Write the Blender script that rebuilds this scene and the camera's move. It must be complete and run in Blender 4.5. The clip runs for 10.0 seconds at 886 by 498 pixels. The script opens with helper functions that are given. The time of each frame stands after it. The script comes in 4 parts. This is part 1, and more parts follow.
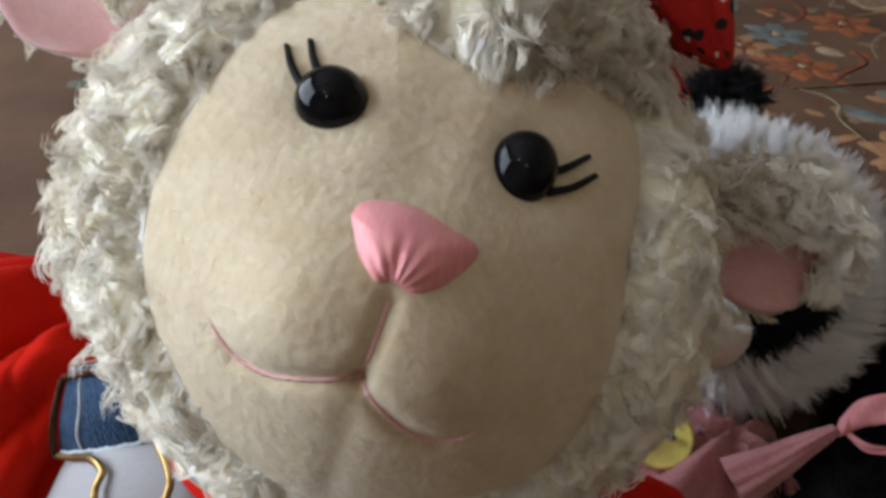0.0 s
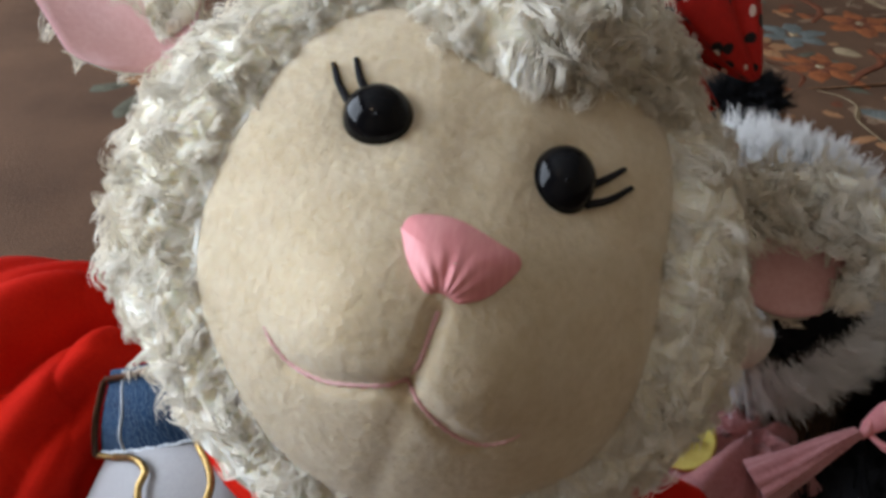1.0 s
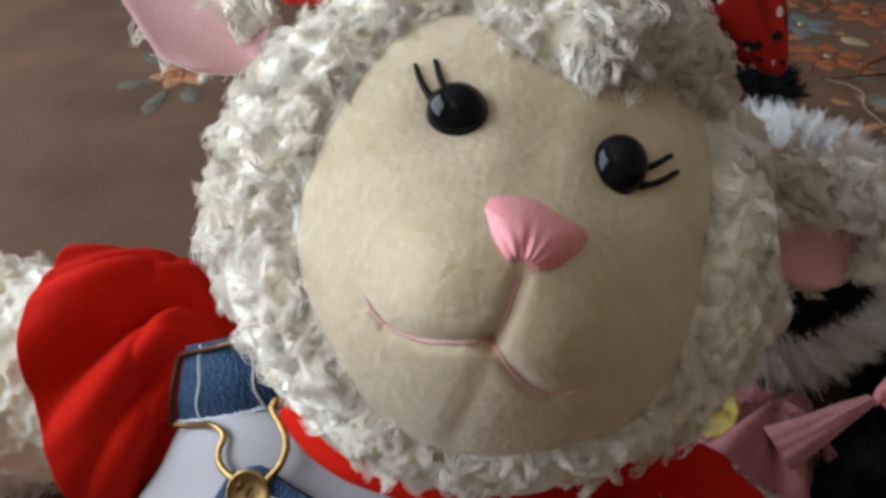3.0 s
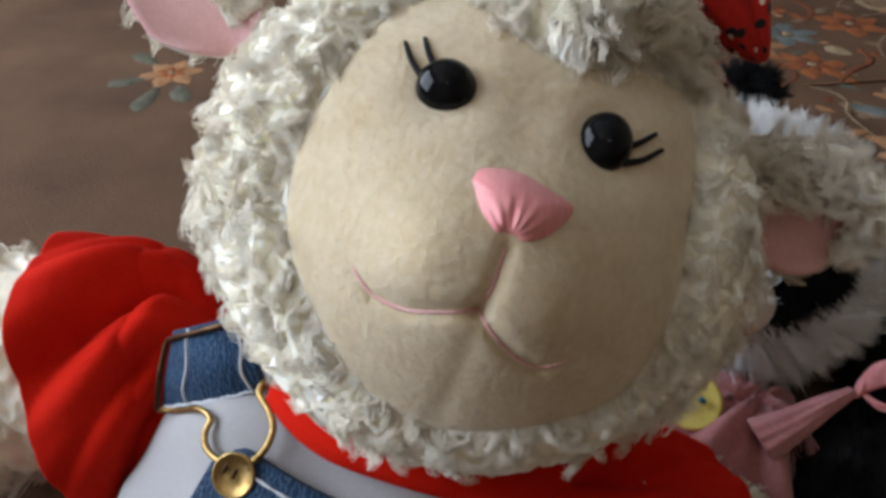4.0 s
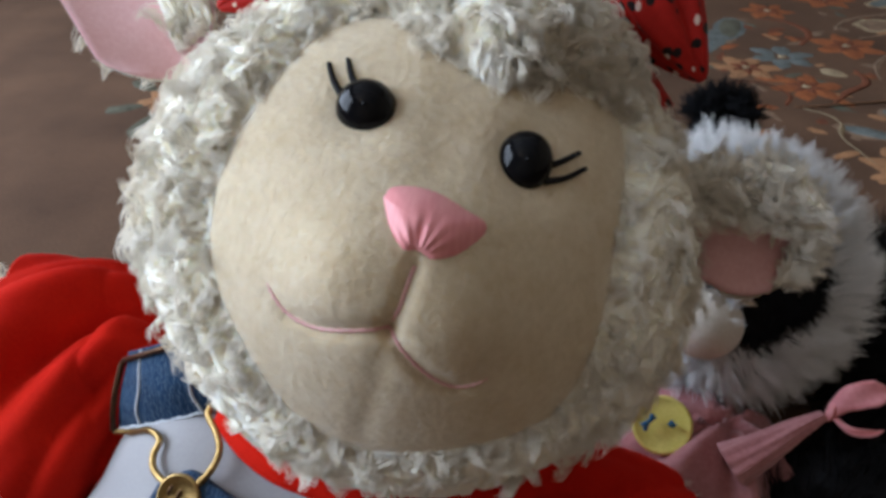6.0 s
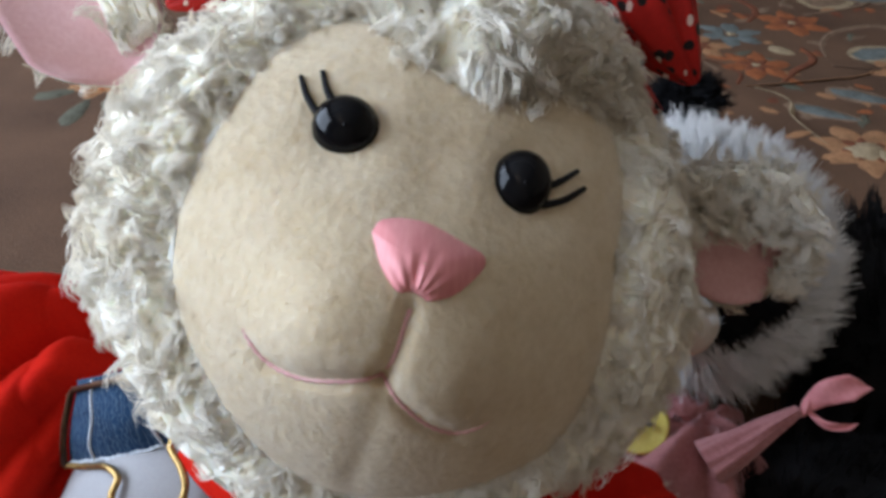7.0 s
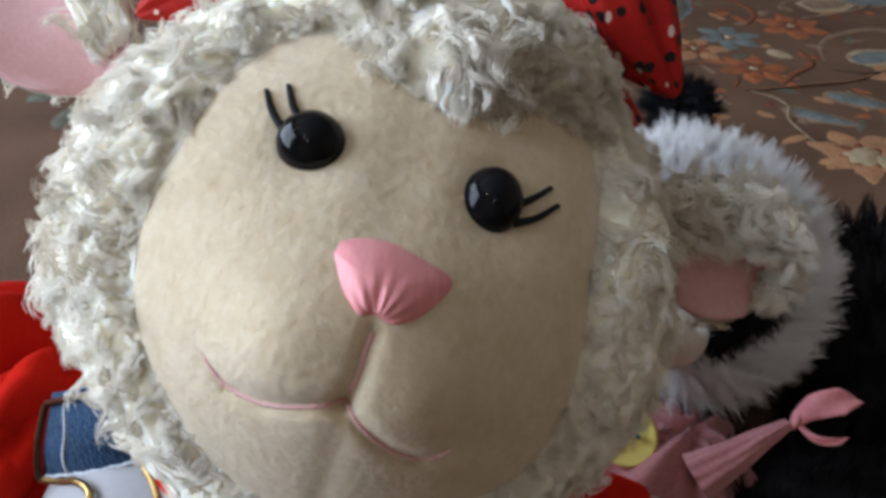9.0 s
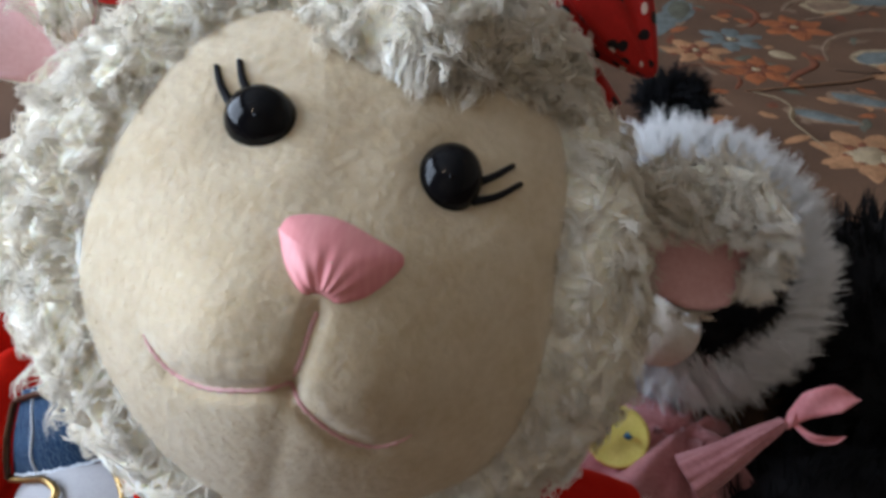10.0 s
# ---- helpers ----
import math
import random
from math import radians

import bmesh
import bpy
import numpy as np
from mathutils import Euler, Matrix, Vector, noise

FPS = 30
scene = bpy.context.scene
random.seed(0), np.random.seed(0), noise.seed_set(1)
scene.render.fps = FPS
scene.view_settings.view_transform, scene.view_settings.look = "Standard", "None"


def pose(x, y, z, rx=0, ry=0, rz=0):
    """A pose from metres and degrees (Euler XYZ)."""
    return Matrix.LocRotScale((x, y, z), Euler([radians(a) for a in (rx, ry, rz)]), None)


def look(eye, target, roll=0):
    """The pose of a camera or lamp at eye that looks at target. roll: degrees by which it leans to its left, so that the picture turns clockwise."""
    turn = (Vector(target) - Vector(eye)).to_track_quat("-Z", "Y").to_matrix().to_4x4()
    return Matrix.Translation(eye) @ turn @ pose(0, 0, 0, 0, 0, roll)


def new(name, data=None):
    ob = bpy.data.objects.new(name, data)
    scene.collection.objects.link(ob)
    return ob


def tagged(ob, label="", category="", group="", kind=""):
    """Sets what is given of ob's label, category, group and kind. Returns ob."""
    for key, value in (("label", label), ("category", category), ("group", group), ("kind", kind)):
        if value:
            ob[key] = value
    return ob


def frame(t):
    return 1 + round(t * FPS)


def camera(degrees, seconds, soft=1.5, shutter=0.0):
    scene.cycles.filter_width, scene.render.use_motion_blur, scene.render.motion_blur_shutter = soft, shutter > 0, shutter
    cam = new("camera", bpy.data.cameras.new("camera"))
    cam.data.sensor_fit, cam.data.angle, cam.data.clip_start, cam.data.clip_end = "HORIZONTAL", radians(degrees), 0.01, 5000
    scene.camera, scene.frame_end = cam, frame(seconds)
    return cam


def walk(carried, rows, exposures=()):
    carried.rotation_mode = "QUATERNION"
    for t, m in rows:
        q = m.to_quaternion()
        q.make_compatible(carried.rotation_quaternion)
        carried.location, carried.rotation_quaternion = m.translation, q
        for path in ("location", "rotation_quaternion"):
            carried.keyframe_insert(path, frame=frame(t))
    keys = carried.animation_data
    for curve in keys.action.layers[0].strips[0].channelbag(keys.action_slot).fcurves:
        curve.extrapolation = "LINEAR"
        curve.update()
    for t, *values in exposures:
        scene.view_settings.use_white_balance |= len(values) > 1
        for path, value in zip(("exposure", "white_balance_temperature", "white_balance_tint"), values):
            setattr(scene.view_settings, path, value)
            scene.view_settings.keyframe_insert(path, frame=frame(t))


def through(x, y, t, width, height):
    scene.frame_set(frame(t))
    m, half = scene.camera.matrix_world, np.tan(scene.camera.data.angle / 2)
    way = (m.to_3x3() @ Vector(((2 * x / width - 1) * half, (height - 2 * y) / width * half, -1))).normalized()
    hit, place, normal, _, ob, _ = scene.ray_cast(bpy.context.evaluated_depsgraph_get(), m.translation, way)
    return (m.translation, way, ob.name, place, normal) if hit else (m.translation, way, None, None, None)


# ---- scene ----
cam = camera(63.0, 10.0, soft=3.6)
# seconds, place in metres, turn in degrees
PATH = [
    (0.0, 0.0081, -0.0088, 0.4132, 52.82, -0.32, 5.49),
    (0.5, 0.0089, -0.0110, 0.4146, 53.06, 0.00, 5.93),
    (1.0, -0.0003, -0.0142, 0.4208, 52.74, 0.26, 6.17),
    (1.5, -0.0182, -0.0289, 0.4263, 51.42, -0.09, 5.84),
    (2.0, -0.0297, -0.0359, 0.4409, 51.27, -0.14, 4.73),
    (2.5, -0.0214, -0.0462, 0.4372, 52.19, 0.40, 5.48),
    (2.7, -0.0222, -0.0454, 0.4366, 52.27, 0.57, 5.86),
    (3.8, -0.0093, -0.0402, 0.4293, 51.36, 1.23, 6.12),
    (4.0, -0.0188, -0.0531, 0.4278, 52.92, -0.09, 5.57),
    (4.5, -0.0155, -0.0530, 0.4366, 53.96, 0.33, 5.51),
    (5.0, 0.0007, -0.0596, 0.4257, 54.57, 0.45, 6.31),
    (5.5, 0.0022, -0.0514, 0.4278, 54.50, 0.49, 6.54),
    (5.7, 0.0185, -0.0508, 0.4258, 54.94, 1.16, 7.69),
    (6.8, -0.0117, -0.0425, 0.4270, 53.91, -1.42, 1.25),
    (7.0, -0.0036, -0.0243, 0.4286, 52.75, -0.65, 2.23),
    (7.5, 0.0121, -0.0213, 0.4269, 53.38, -0.30, 1.91),
    (8.0, 0.0085, -0.0240, 0.4279, 53.28, -0.75, 2.20),
    (8.5, 0.0098, -0.0216, 0.4276, 53.31, -0.24, 2.53),
    (9.0, 0.0061, -0.0156, 0.4297, 52.74, -0.71, 2.46),
    (9.5, 0.0203, -0.0194, 0.4223, 53.72, 0.22, 2.95),
    (10.0, 0.0218, -0.0132, 0.4171, 53.61, 0.05, 2.94),
]
EXPOSURES = [(0.0, -0.10, 6250, 12), (1.5, -0.17, 6250, 12), (4.6, -0.16, 6250, 12), (5.6, -0.16, 6000, 12), (7.0, -0.06, 5850, 12), (10.0, -0.03, 5850, 12)]
walk(cam, [(t, pose(x, y, z, rx, ry, rz)) for t, x, y, z, rx, ry, rz in PATH], EXPOSURES)

# ---- light: a day-lit room, one large window on the west side ----
world = bpy.data.worlds.new("world")
scene.world = world
world.use_nodes = True
sky = world.node_tree.nodes.new("ShaderNodeTexSky")
sky.sky_type, sky.sun_disc = "NISHITA", False
sky.sun_elevation, sky.sun_rotation = radians(38), radians(200)
world.node_tree.links.new(sky.outputs[0], world.node_tree.nodes["Background"].inputs[0])
world.node_tree.nodes["Background"].inputs[1].default_value = 0.1

def area(name, eye, target, sx, sy, watts, colour):
    data = bpy.data.lights.new(name, "AREA")
    data.shape, data.size, data.size_y, data.energy, data.color = "RECTANGLE", sx, sy, watts, colour
    ob = new(name, data)
    ob.matrix_world = look(eye, target)
    return ob

WINDOW_Y, WINDOW_Z, WINDOW_W, WINDOW_H, WEST = 0.25, 1.22, 2.4, 1.6, -2.0
area("window_daylight", (WEST - 0.02, WINDOW_Y, WINDOW_Z), (WEST + 1, WINDOW_Y + 0.2, WINDOW_Z - 0.3), WINDOW_W, WINDOW_H, 105, (0.87, 0.96, 1.05))
bulb = bpy.data.lights.new("ceiling_bulb", "POINT")
bulb.energy, bulb.color, bulb.shadow_soft_size = 5.0, (1.0, 0.76, 0.50), 0.04
new("ceiling_bulb", bulb).location = (-0.5, -1.0, 2.1)


# ---- materials ----
def material(name, dark, light, rough=0.8, grain=300.0, patch=25.0, bump=0.3, depth=0.001, sheen=0.0, metal=0.0, island=0.0, spec=0.3, stretch=(1, 1, 1), through=0.0, scatter=0.0):
    """Two colours mixed by coarse and fine noise, with fine relief."""
    m = bpy.data.materials.new(name)
    m.use_nodes = True
    nt = m.node_tree
    bsdf = nt.nodes["Principled BSDF"]
    co = nt.nodes.new("ShaderNodeTexCoord")
    mp = nt.nodes.new("ShaderNodeMapping")
    mp.inputs["Scale"].default_value = stretch
    nt.links.new(co.outputs["Object"], mp.inputs[0])
    fine, coarse = nt.nodes.new("ShaderNodeTexNoise"), nt.nodes.new("ShaderNodeTexNoise")
    fine.inputs["Scale"].default_value, fine.inputs["Detail"].default_value = grain, 4
    coarse.inputs["Scale"].default_value, coarse.inputs["Detail"].default_value = patch, 3
    for n in (fine, coarse):
        nt.links.new(mp.outputs[0], n.inputs["Vector"])
    add = nt.nodes.new("ShaderNodeMath")
    add.operation = "ADD"
    nt.links.new(fine.outputs[0], add.inputs[0]), nt.links.new(coarse.outputs[0], add.inputs[1])
    last = add
    if island:
        geo, mul = nt.nodes.new("ShaderNodeNewGeometry"), nt.nodes.new("ShaderNodeMath")
        mul.operation = "MULTIPLY_ADD"
        mul.inputs[1].default_value = island
        nt.links.new(geo.outputs["Random Per Island"], mul.inputs[0]), nt.links.new(add.outputs[0], mul.inputs[2])
        last = mul
    span = nt.nodes.new("ShaderNodeMapRange")
    span.inputs[1].default_value, span.inputs[2].default_value = 0.65, 1.35 + island
    nt.links.new(last.outputs[0], span.inputs[0])
    mix = nt.nodes.new("ShaderNodeMix")
    mix.data_type = "RGBA"
    mix.inputs[6].default_value, mix.inputs[7].default_value = (*dark, 1), (*light, 1)
    nt.links.new(span.outputs[0], mix.inputs[0]), nt.links.new(mix.outputs[2], bsdf.inputs["Base Color"])
    bsdf.inputs["Roughness"].default_value, bsdf.inputs["Metallic"].default_value = rough, metal
    bsdf.inputs["Specular IOR Level"].default_value = spec
    bsdf.inputs["Sheen Weight"].default_value, bsdf.inputs["Sheen Roughness"].default_value = sheen, 0.5
    if scatter:
        bsdf.inputs["Subsurface Weight"].default_value, bsdf.inputs["Subsurface Radius"].default_value = 0.85, (1.0, 0.92, 0.8)
        bsdf.inputs["Subsurface Scale"].default_value = scatter
    if through:
        thin, both = nt.nodes.new("ShaderNodeBsdfTranslucent"), nt.nodes.new("ShaderNodeMixShader")
        both.inputs[0].default_value = through
        nt.links.new(mix.outputs[2], thin.inputs[0]), nt.links.new(bsdf.outputs[0], both.inputs[1]), nt.links.new(thin.outputs[0], both.inputs[2])
        nt.links.new(both.outputs[0], nt.nodes["Material Output"].inputs[0])
    if bump:
        b = nt.nodes.new("ShaderNodeBump")
        b.inputs["Strength"].default_value, b.inputs["Distance"].default_value = bump, depth
        nt.links.new(fine.outputs[0], b.inputs["Height"]), nt.links.new(b.outputs[0], bsdf.inputs["Normal"])
    return m

FLEECE = material("cream_fleece", (0.595, 0.482, 0.313), (0.695, 0.592, 0.422), 1.0, 330, 90, 0.55, 0.0014, 0.25, spec=0.05, scatter=0.0014)
WOOL = material("cream_wool", (0.94, 0.85, 0.67), (0.98, 0.93, 0.81), 1.0, 600, 70, 0.5, 0.0008, 0.2, island=0.2, spec=0.04, scatter=0.0034)
WOOL_HAIR = material("cream_wool_hair", (0.96, 0.87, 0.71), (0.99, 0.955, 0.865), 0.9, 600, 70, 0, island=0.3, spec=0.04, through=0.12)
FUZZ = material("cream_fleece_fuzz", (0.66, 0.54, 0.36), (0.78, 0.67, 0.485), 1.0, 390, 90, 0, island=0.1, spec=0.04, through=0.1)
WHITE_HAIR = material("white_fur_hair", (0.93, 0.92, 0.91), (0.98, 0.98, 0.97), 0.75, 300, 30, 0, island=0.3, spec=0.15, through=0.15)
EYE_BLACK = material("black_glossy_plastic", (0.004, 0.004, 0.005), (0.006, 0.006, 0.007), 0.06, 50, 20, 0, spec=0.17)
THREAD_BLACK = material("black_thread", (0.006, 0.006, 0.008), (0.015, 0.015, 0.018), 0.8, 900, 100, 0.5)
SATIN = material("pink_satin", (0.74, 0.25, 0.26), (0.86, 0.36, 0.36), 0.38, 260, 50, 0.15, 0.0004, 0.2, stretch=(3, 0.6, 0.6))
THREAD_PINK = material("pink_thread", (0.66, 0.34, 0.33), (0.80, 0.50, 0.48), 0.7, 900, 80, 0.4, 0.0005)
EAR_PINK = material("pink_plush", (0.74, 0.40, 0.40), (0.86, 0.55, 0.55), 0.9, 500, 40, 0.3, 0.0006, 0.4)
RED = material("red_knit", (0.46, 0.006, 0.001), (0.60, 0.013, 0.002), 0.9, 700, 30, 0.25, 0.0004, 0.0, spec=0.12)
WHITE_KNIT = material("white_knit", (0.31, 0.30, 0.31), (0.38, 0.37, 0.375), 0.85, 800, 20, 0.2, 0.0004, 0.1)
BRASS = material("aged_brass", (0.20, 0.12, 0.04), (0.50, 0.34, 0.13), 0.38, 500, 120, 0.15, 0.0003, metal=1.0)
DARK_METAL = material("dark_bronze", (0.05, 0.025, 0.015), (0.16, 0.09, 0.05), 0.4, 400, 100, 0.1, metal=1.0)
STITCH = material("pale_stitching", (0.45, 0.50, 0.56), (0.70, 0.72, 0.74), 0.9, 900, 100, 0.3)
PANDA_WHITE = material("white_long_fur", (0.88, 0.87, 0.86), (0.97, 0.97, 0.96), 0.6, 300, 30, 0.1, island=0.4, scatter=0.0015)
PANDA_BLACK = material("black_long_fur", (0.007, 0.007, 0.008), (0.018, 0.018, 0.020), 0.8, 300, 30, 0.1, island=0.5, spec=0.1)
PANDA_MUZZLE = material("ivory_short_plush", (0.62, 0.55, 0.46), (0.76, 0.70, 0.61), 0.95, 450, 60, 0.5, 0.001)
PINK_FELT = material("pink_felt", (0.38, 0.145, 0.15), (0.53, 0.245, 0.25), 0.95, 380, 40, 0.4, 0.0008, 0.2)
PINK_RIBBON = material("pink_satin_ribbon", (0.70, 0.24, 0.26), (0.84, 0.36, 0.38), 0.4, 300, 60, 0.1)
YELLOW = material("yellow_felt", (0.62, 0.52, 0.10), (0.78, 0.68, 0.20), 0.95, 500, 60, 0.3)
BLUE = material("blue_thread", (0.02, 0.10, 0.22), (0.05, 0.18, 0.34), 0.7, 500, 60, 0.3)
WALL = material("matt_wall_paint", (0.33, 0.265, 0.195), (0.39, 0.32, 0.24), 0.9, 40, 3, 0.1)
CEILING = material("ceiling_white", (0.58, 0.57, 0.54), (0.64, 0.63, 0.60), 0.9, 40, 3, 0.1)
FRAME = material("white_window_paint", (0.76, 0.76, 0.75), (0.82, 0.82, 0.81), 0.4, 60, 6, 0.05)
CARPET = material("brown_carpet_pile", (0.062, 0.032, 0.018), (0.175, 0.096, 0.054), 0.95, 420, 7, 0.9, 0.002, stretch=(1, 1, 1))
MOTIFS = [material("carpet_" + n, tuple(0.42 * c + 0.2 * d for c, d in zip(col, (0.08, 0.05, 0.03))), tuple(1.05 * c + 0.2 * d for c, d in zip(col, (0.125, 0.08, 0.05))), 0.95, 260, 45, 0.9, 0.0025) for n, col in (
    ("orange", (0.36, 0.105, 0.03)), ("peach", (0.44, 0.22, 0.10)), ("cream", (0.42, 0.32, 0.19)), ("slate", (0.15, 0.18, 0.175)),
    ("green", (0.115, 0.12, 0.085)), ("rust", (0.20, 0.055, 0.022)), ("tan", (0.25, 0.16, 0.10)))]


def twill(name, dark, mid, pale):
    """Denim: fine slanting ribs over worn blue."""
    m = material(name, dark, mid, 0.9, 600, 55, 0.3, 0.0004)
    nt = m.node_tree
    bsdf = nt.nodes["Principled BSDF"]
    base = bsdf.inputs["Base Color"].links[0].from_socket
    co, wave, mix = nt.nodes.new("ShaderNodeTexCoord"), nt.nodes.new("ShaderNodeTexWave"), nt.nodes.new("ShaderNodeMix")
    mp = nt.nodes.new("ShaderNodeMapping")
    mp.inputs["Rotation"].default_value = (0.3, 0.2, 0.5)
    wave.inputs["Scale"].default_value, wave.inputs["Distortion"].default_value, wave.inputs["Detail"].default_value = 120, 9.0, 4
    wave.inputs["Detail Scale"].default_value = 2.2
    mix.data_type = "RGBA"
    mix.inputs[7].default_value = (*pale, 1)
    ramp = nt.nodes.new("ShaderNodeMapRange")
    ramp.inputs[1].default_value, ramp.inputs[2].default_value, ramp.inputs[4].default_value = 0.66, 1.0, 0.18
    nt.links.new(co.outputs["Object"], mp.inputs[0]), nt.links.new(mp.outputs[0], wave.inputs[0])
    nt.links.new(wave.outputs["Fac"], ramp.inputs[0]), nt.links.new(ramp.outputs[0], mix.inputs[0])
    nt.links.new(base, mix.inputs[6]), nt.links.new(mix.outputs[2], bsdf.inputs["Base Color"])
    return m

DENIM = twill("worn_denim", (0.002, 0.014, 0.042), (0.009, 0.040, 0.100), (0.34, 0.46, 0.56))


def dotted(name):
    """Red cotton print with black dots and pale flecks."""
    m = material(name, (0.35, 0.008, 0.004), (0.50, 0.013, 0.006), 0.7, 600, 30, 0.2, 0.0004)
    nt = m.node_tree
    bsdf = nt.nodes["Principled BSDF"]
    last = bsdf.inputs["Base Color"].links[0].from_socket
    co = nt.nodes.new("ShaderNodeTexCoord")
    for scale, size, colour, squash in ((125, 0.30, (0.01, 0.006, 0.006), 1.0), (150, 0.19, (0.72, 0.55, 0.46), 0.5)):
        mp, vor, cut, mix = (nt.nodes.new("ShaderNode" + k) for k in ("Mapping", "TexVoronoi", "Math", "Mix"))
        mp.inputs["Scale"].default_value = (1, 1, squash)
        mp.inputs["Location"].default_value = (squash, 0.3, squash * 2)
        vor.inputs["Scale"].default_value, vor.inputs["Randomness"].default_value = scale, 0.75
        cut.operation = "LESS_THAN"
        cut.inputs[1].default_value = size
        mix.data_type = "RGBA"
        mix.inputs[7].default_value = (*colour, 1)
        nt.links.new(co.outputs["Object"], mp.inputs[0]), nt.links.new(mp.outputs[0], vor.inputs[0])
        nt.links.new(vor.outputs["Distance"], cut.inputs[0]), nt.links.new(cut.outputs[0], mix.inputs[0])
        nt.links.new(last, mix.inputs[6])
        last = mix.outputs[2]
    nt.links.new(last, bsdf.inputs["Base Color"])
    return m

PRINT = dotted("red_dotted_cotton")


# ---- building helpers ----
def thing(name, base, label, category, group=""):
    ob = new(name)
    ob.location, ob.empty_display_size = base, 0.02
    return tagged(ob, label, category, group)


def mesh_of(name, verts, faces, mat, smooth=True):
    me = bpy.data.meshes.new(name)
    me.from_pydata([tuple(v) for v in np.asarray(verts, float).tolist()], [], [tuple(f) for f in faces])
    me.materials.append(mat)
    me.polygons.foreach_set("use_smooth", [smooth] * len(me.polygons))
    me.update()
    return me


def part(name, geo, mat, parent=None, label="", smooth=True):
    ob = new(name, mesh_of(name, geo[0], geo[1], mat, smooth))
    if parent is not None:
        ob.parent = parent
        if parent.type == "EMPTY":
            ob.matrix_parent_inverse = Matrix.Translation(-parent.location)
    return tagged(ob, label)


def join(*geos):
    verts, faces, n = [], [], 0
    for v, f in geos:
        verts.append(np.asarray(v, float)), faces.extend([tuple(i + n for i in q) for q in f])
        n += len(v)
    return np.concatenate(verts), faces


def grid(pts, closed=False):
    """Faces over an array of points (rows, columns, 3); closed: the columns wrap round."""
    pts = np.asarray(pts, float)
    r, c = pts.shape[:2]
    faces = []
    for i in range(r - 1):
        for j in range(c if closed else c - 1):
            k = (j + 1) % c
            faces.append((i * c + j, i * c + k, (i + 1) * c + k, (i + 1) * c + j))
    return pts.reshape(-1, 3), faces


def slab(pts, nrm, thick):
    """A sheet with thickness: the points, and the same set back along nrm."""
    pts, nrm = np.asarray(pts, float), np.asarray(nrm, float)
    r, c = pts.shape[:2]
    top, faces = grid(pts)
    back = (pts - nrm * thick).reshape(-1, 3)
    n = len(top)
    faces = list(faces) + [tuple(i + n for i in reversed(f)) for f in faces]
    ring = [j for j in range(c)] + [i * c + c - 1 for i in range(1, r)] + [(r - 1) * c + j for j in range(c - 2, -1, -1)] + [i * c for i in range(r - 2, 0, -1)]
    for a, b in zip(ring, ring[1:] + ring[:1]):
        faces.append((b, a, a + n, b + n))
    return np.concatenate([top, back]), faces


def smooth_line(pts, n):
    """n points on a Catmull-Rom line through pts."""
    p = np.asarray(pts, float)
    p = np.concatenate([[2 * p[0] - p[1]], p, [2 * p[-1] - p[-2]]])
    out = []
    for s in np.linspace(0, len(p) - 3 - 1e-6, n):
        i, t = int(s), s - int(s)
        a, b, c, d = p[i:i + 4]
        out.append(0.5 * (2 * b + (c - a) * t + (2 * a - 5 * b + 4 * c - d) * t * t + (3 * b - a - 3 * c + d) * t ** 3))
    return np.array(out)


def sweep(line, radius, sides=8, flat=1.0):
    """A tube round a line, with closed ends; radius: one or one a point."""
    line = np.asarray(line, float)
    radius = np.broadcast_to(np.asarray(radius, float), len(line))
    tan = np.gradient(line, axis=0)
    tan /= np.linalg.norm(tan, axis=1)[:, None]
    up = np.cross(tan[0], (0.3, 0.5, 0.81))
    rings = []
    for p, t, r in zip(line, tan, radius):
        up = up - t * (up @ t)
        up /= np.linalg.norm(up)
        side = np.cross(t, up)
        a = np.linspace(0, 2 * np.pi, sides, endpoint=False)
        rings.append(p + r * (np.cos(a)[:, None] * up + flat * np.sin(a)[:, None] * side))
    verts, faces = grid(rings, True)
    faces = list(faces) + [tuple(range(sides - 1, -1, -1)), tuple(range((len(line) - 1) * sides, len(line) * sides))]
    return verts, faces


def ball(centre, axes, rows=24, cols=36, shape=None):
    """An ellipsoid; axes: 3x3, the half-axes as columns. shape(points) may bend it."""
    th = np.linspace(0.02, np.pi - 0.02, rows)[:, None]
    ph = np.linspace(0, 2 * np.pi, cols, endpoint=False)[None, :]
    u = np.stack([np.sin(th) * np.cos(ph), np.sin(th) * np.sin(ph), np.cos(th) * np.ones_like(ph)], -1)
    p = u @ np.asarray(axes, float).T + np.asarray(centre, float)
    if shape:
        p = shape(p)
    verts, faces = grid(p, True)
    faces = list(faces) + [tuple(range(cols)), tuple(range((rows - 1) * cols + cols - 1, (rows - 1) * cols - 1, -1))]
    return verts, faces


def unit(v):
    return v / np.maximum(np.linalg.norm(v, axis=-1, keepdims=True), 1e-9)


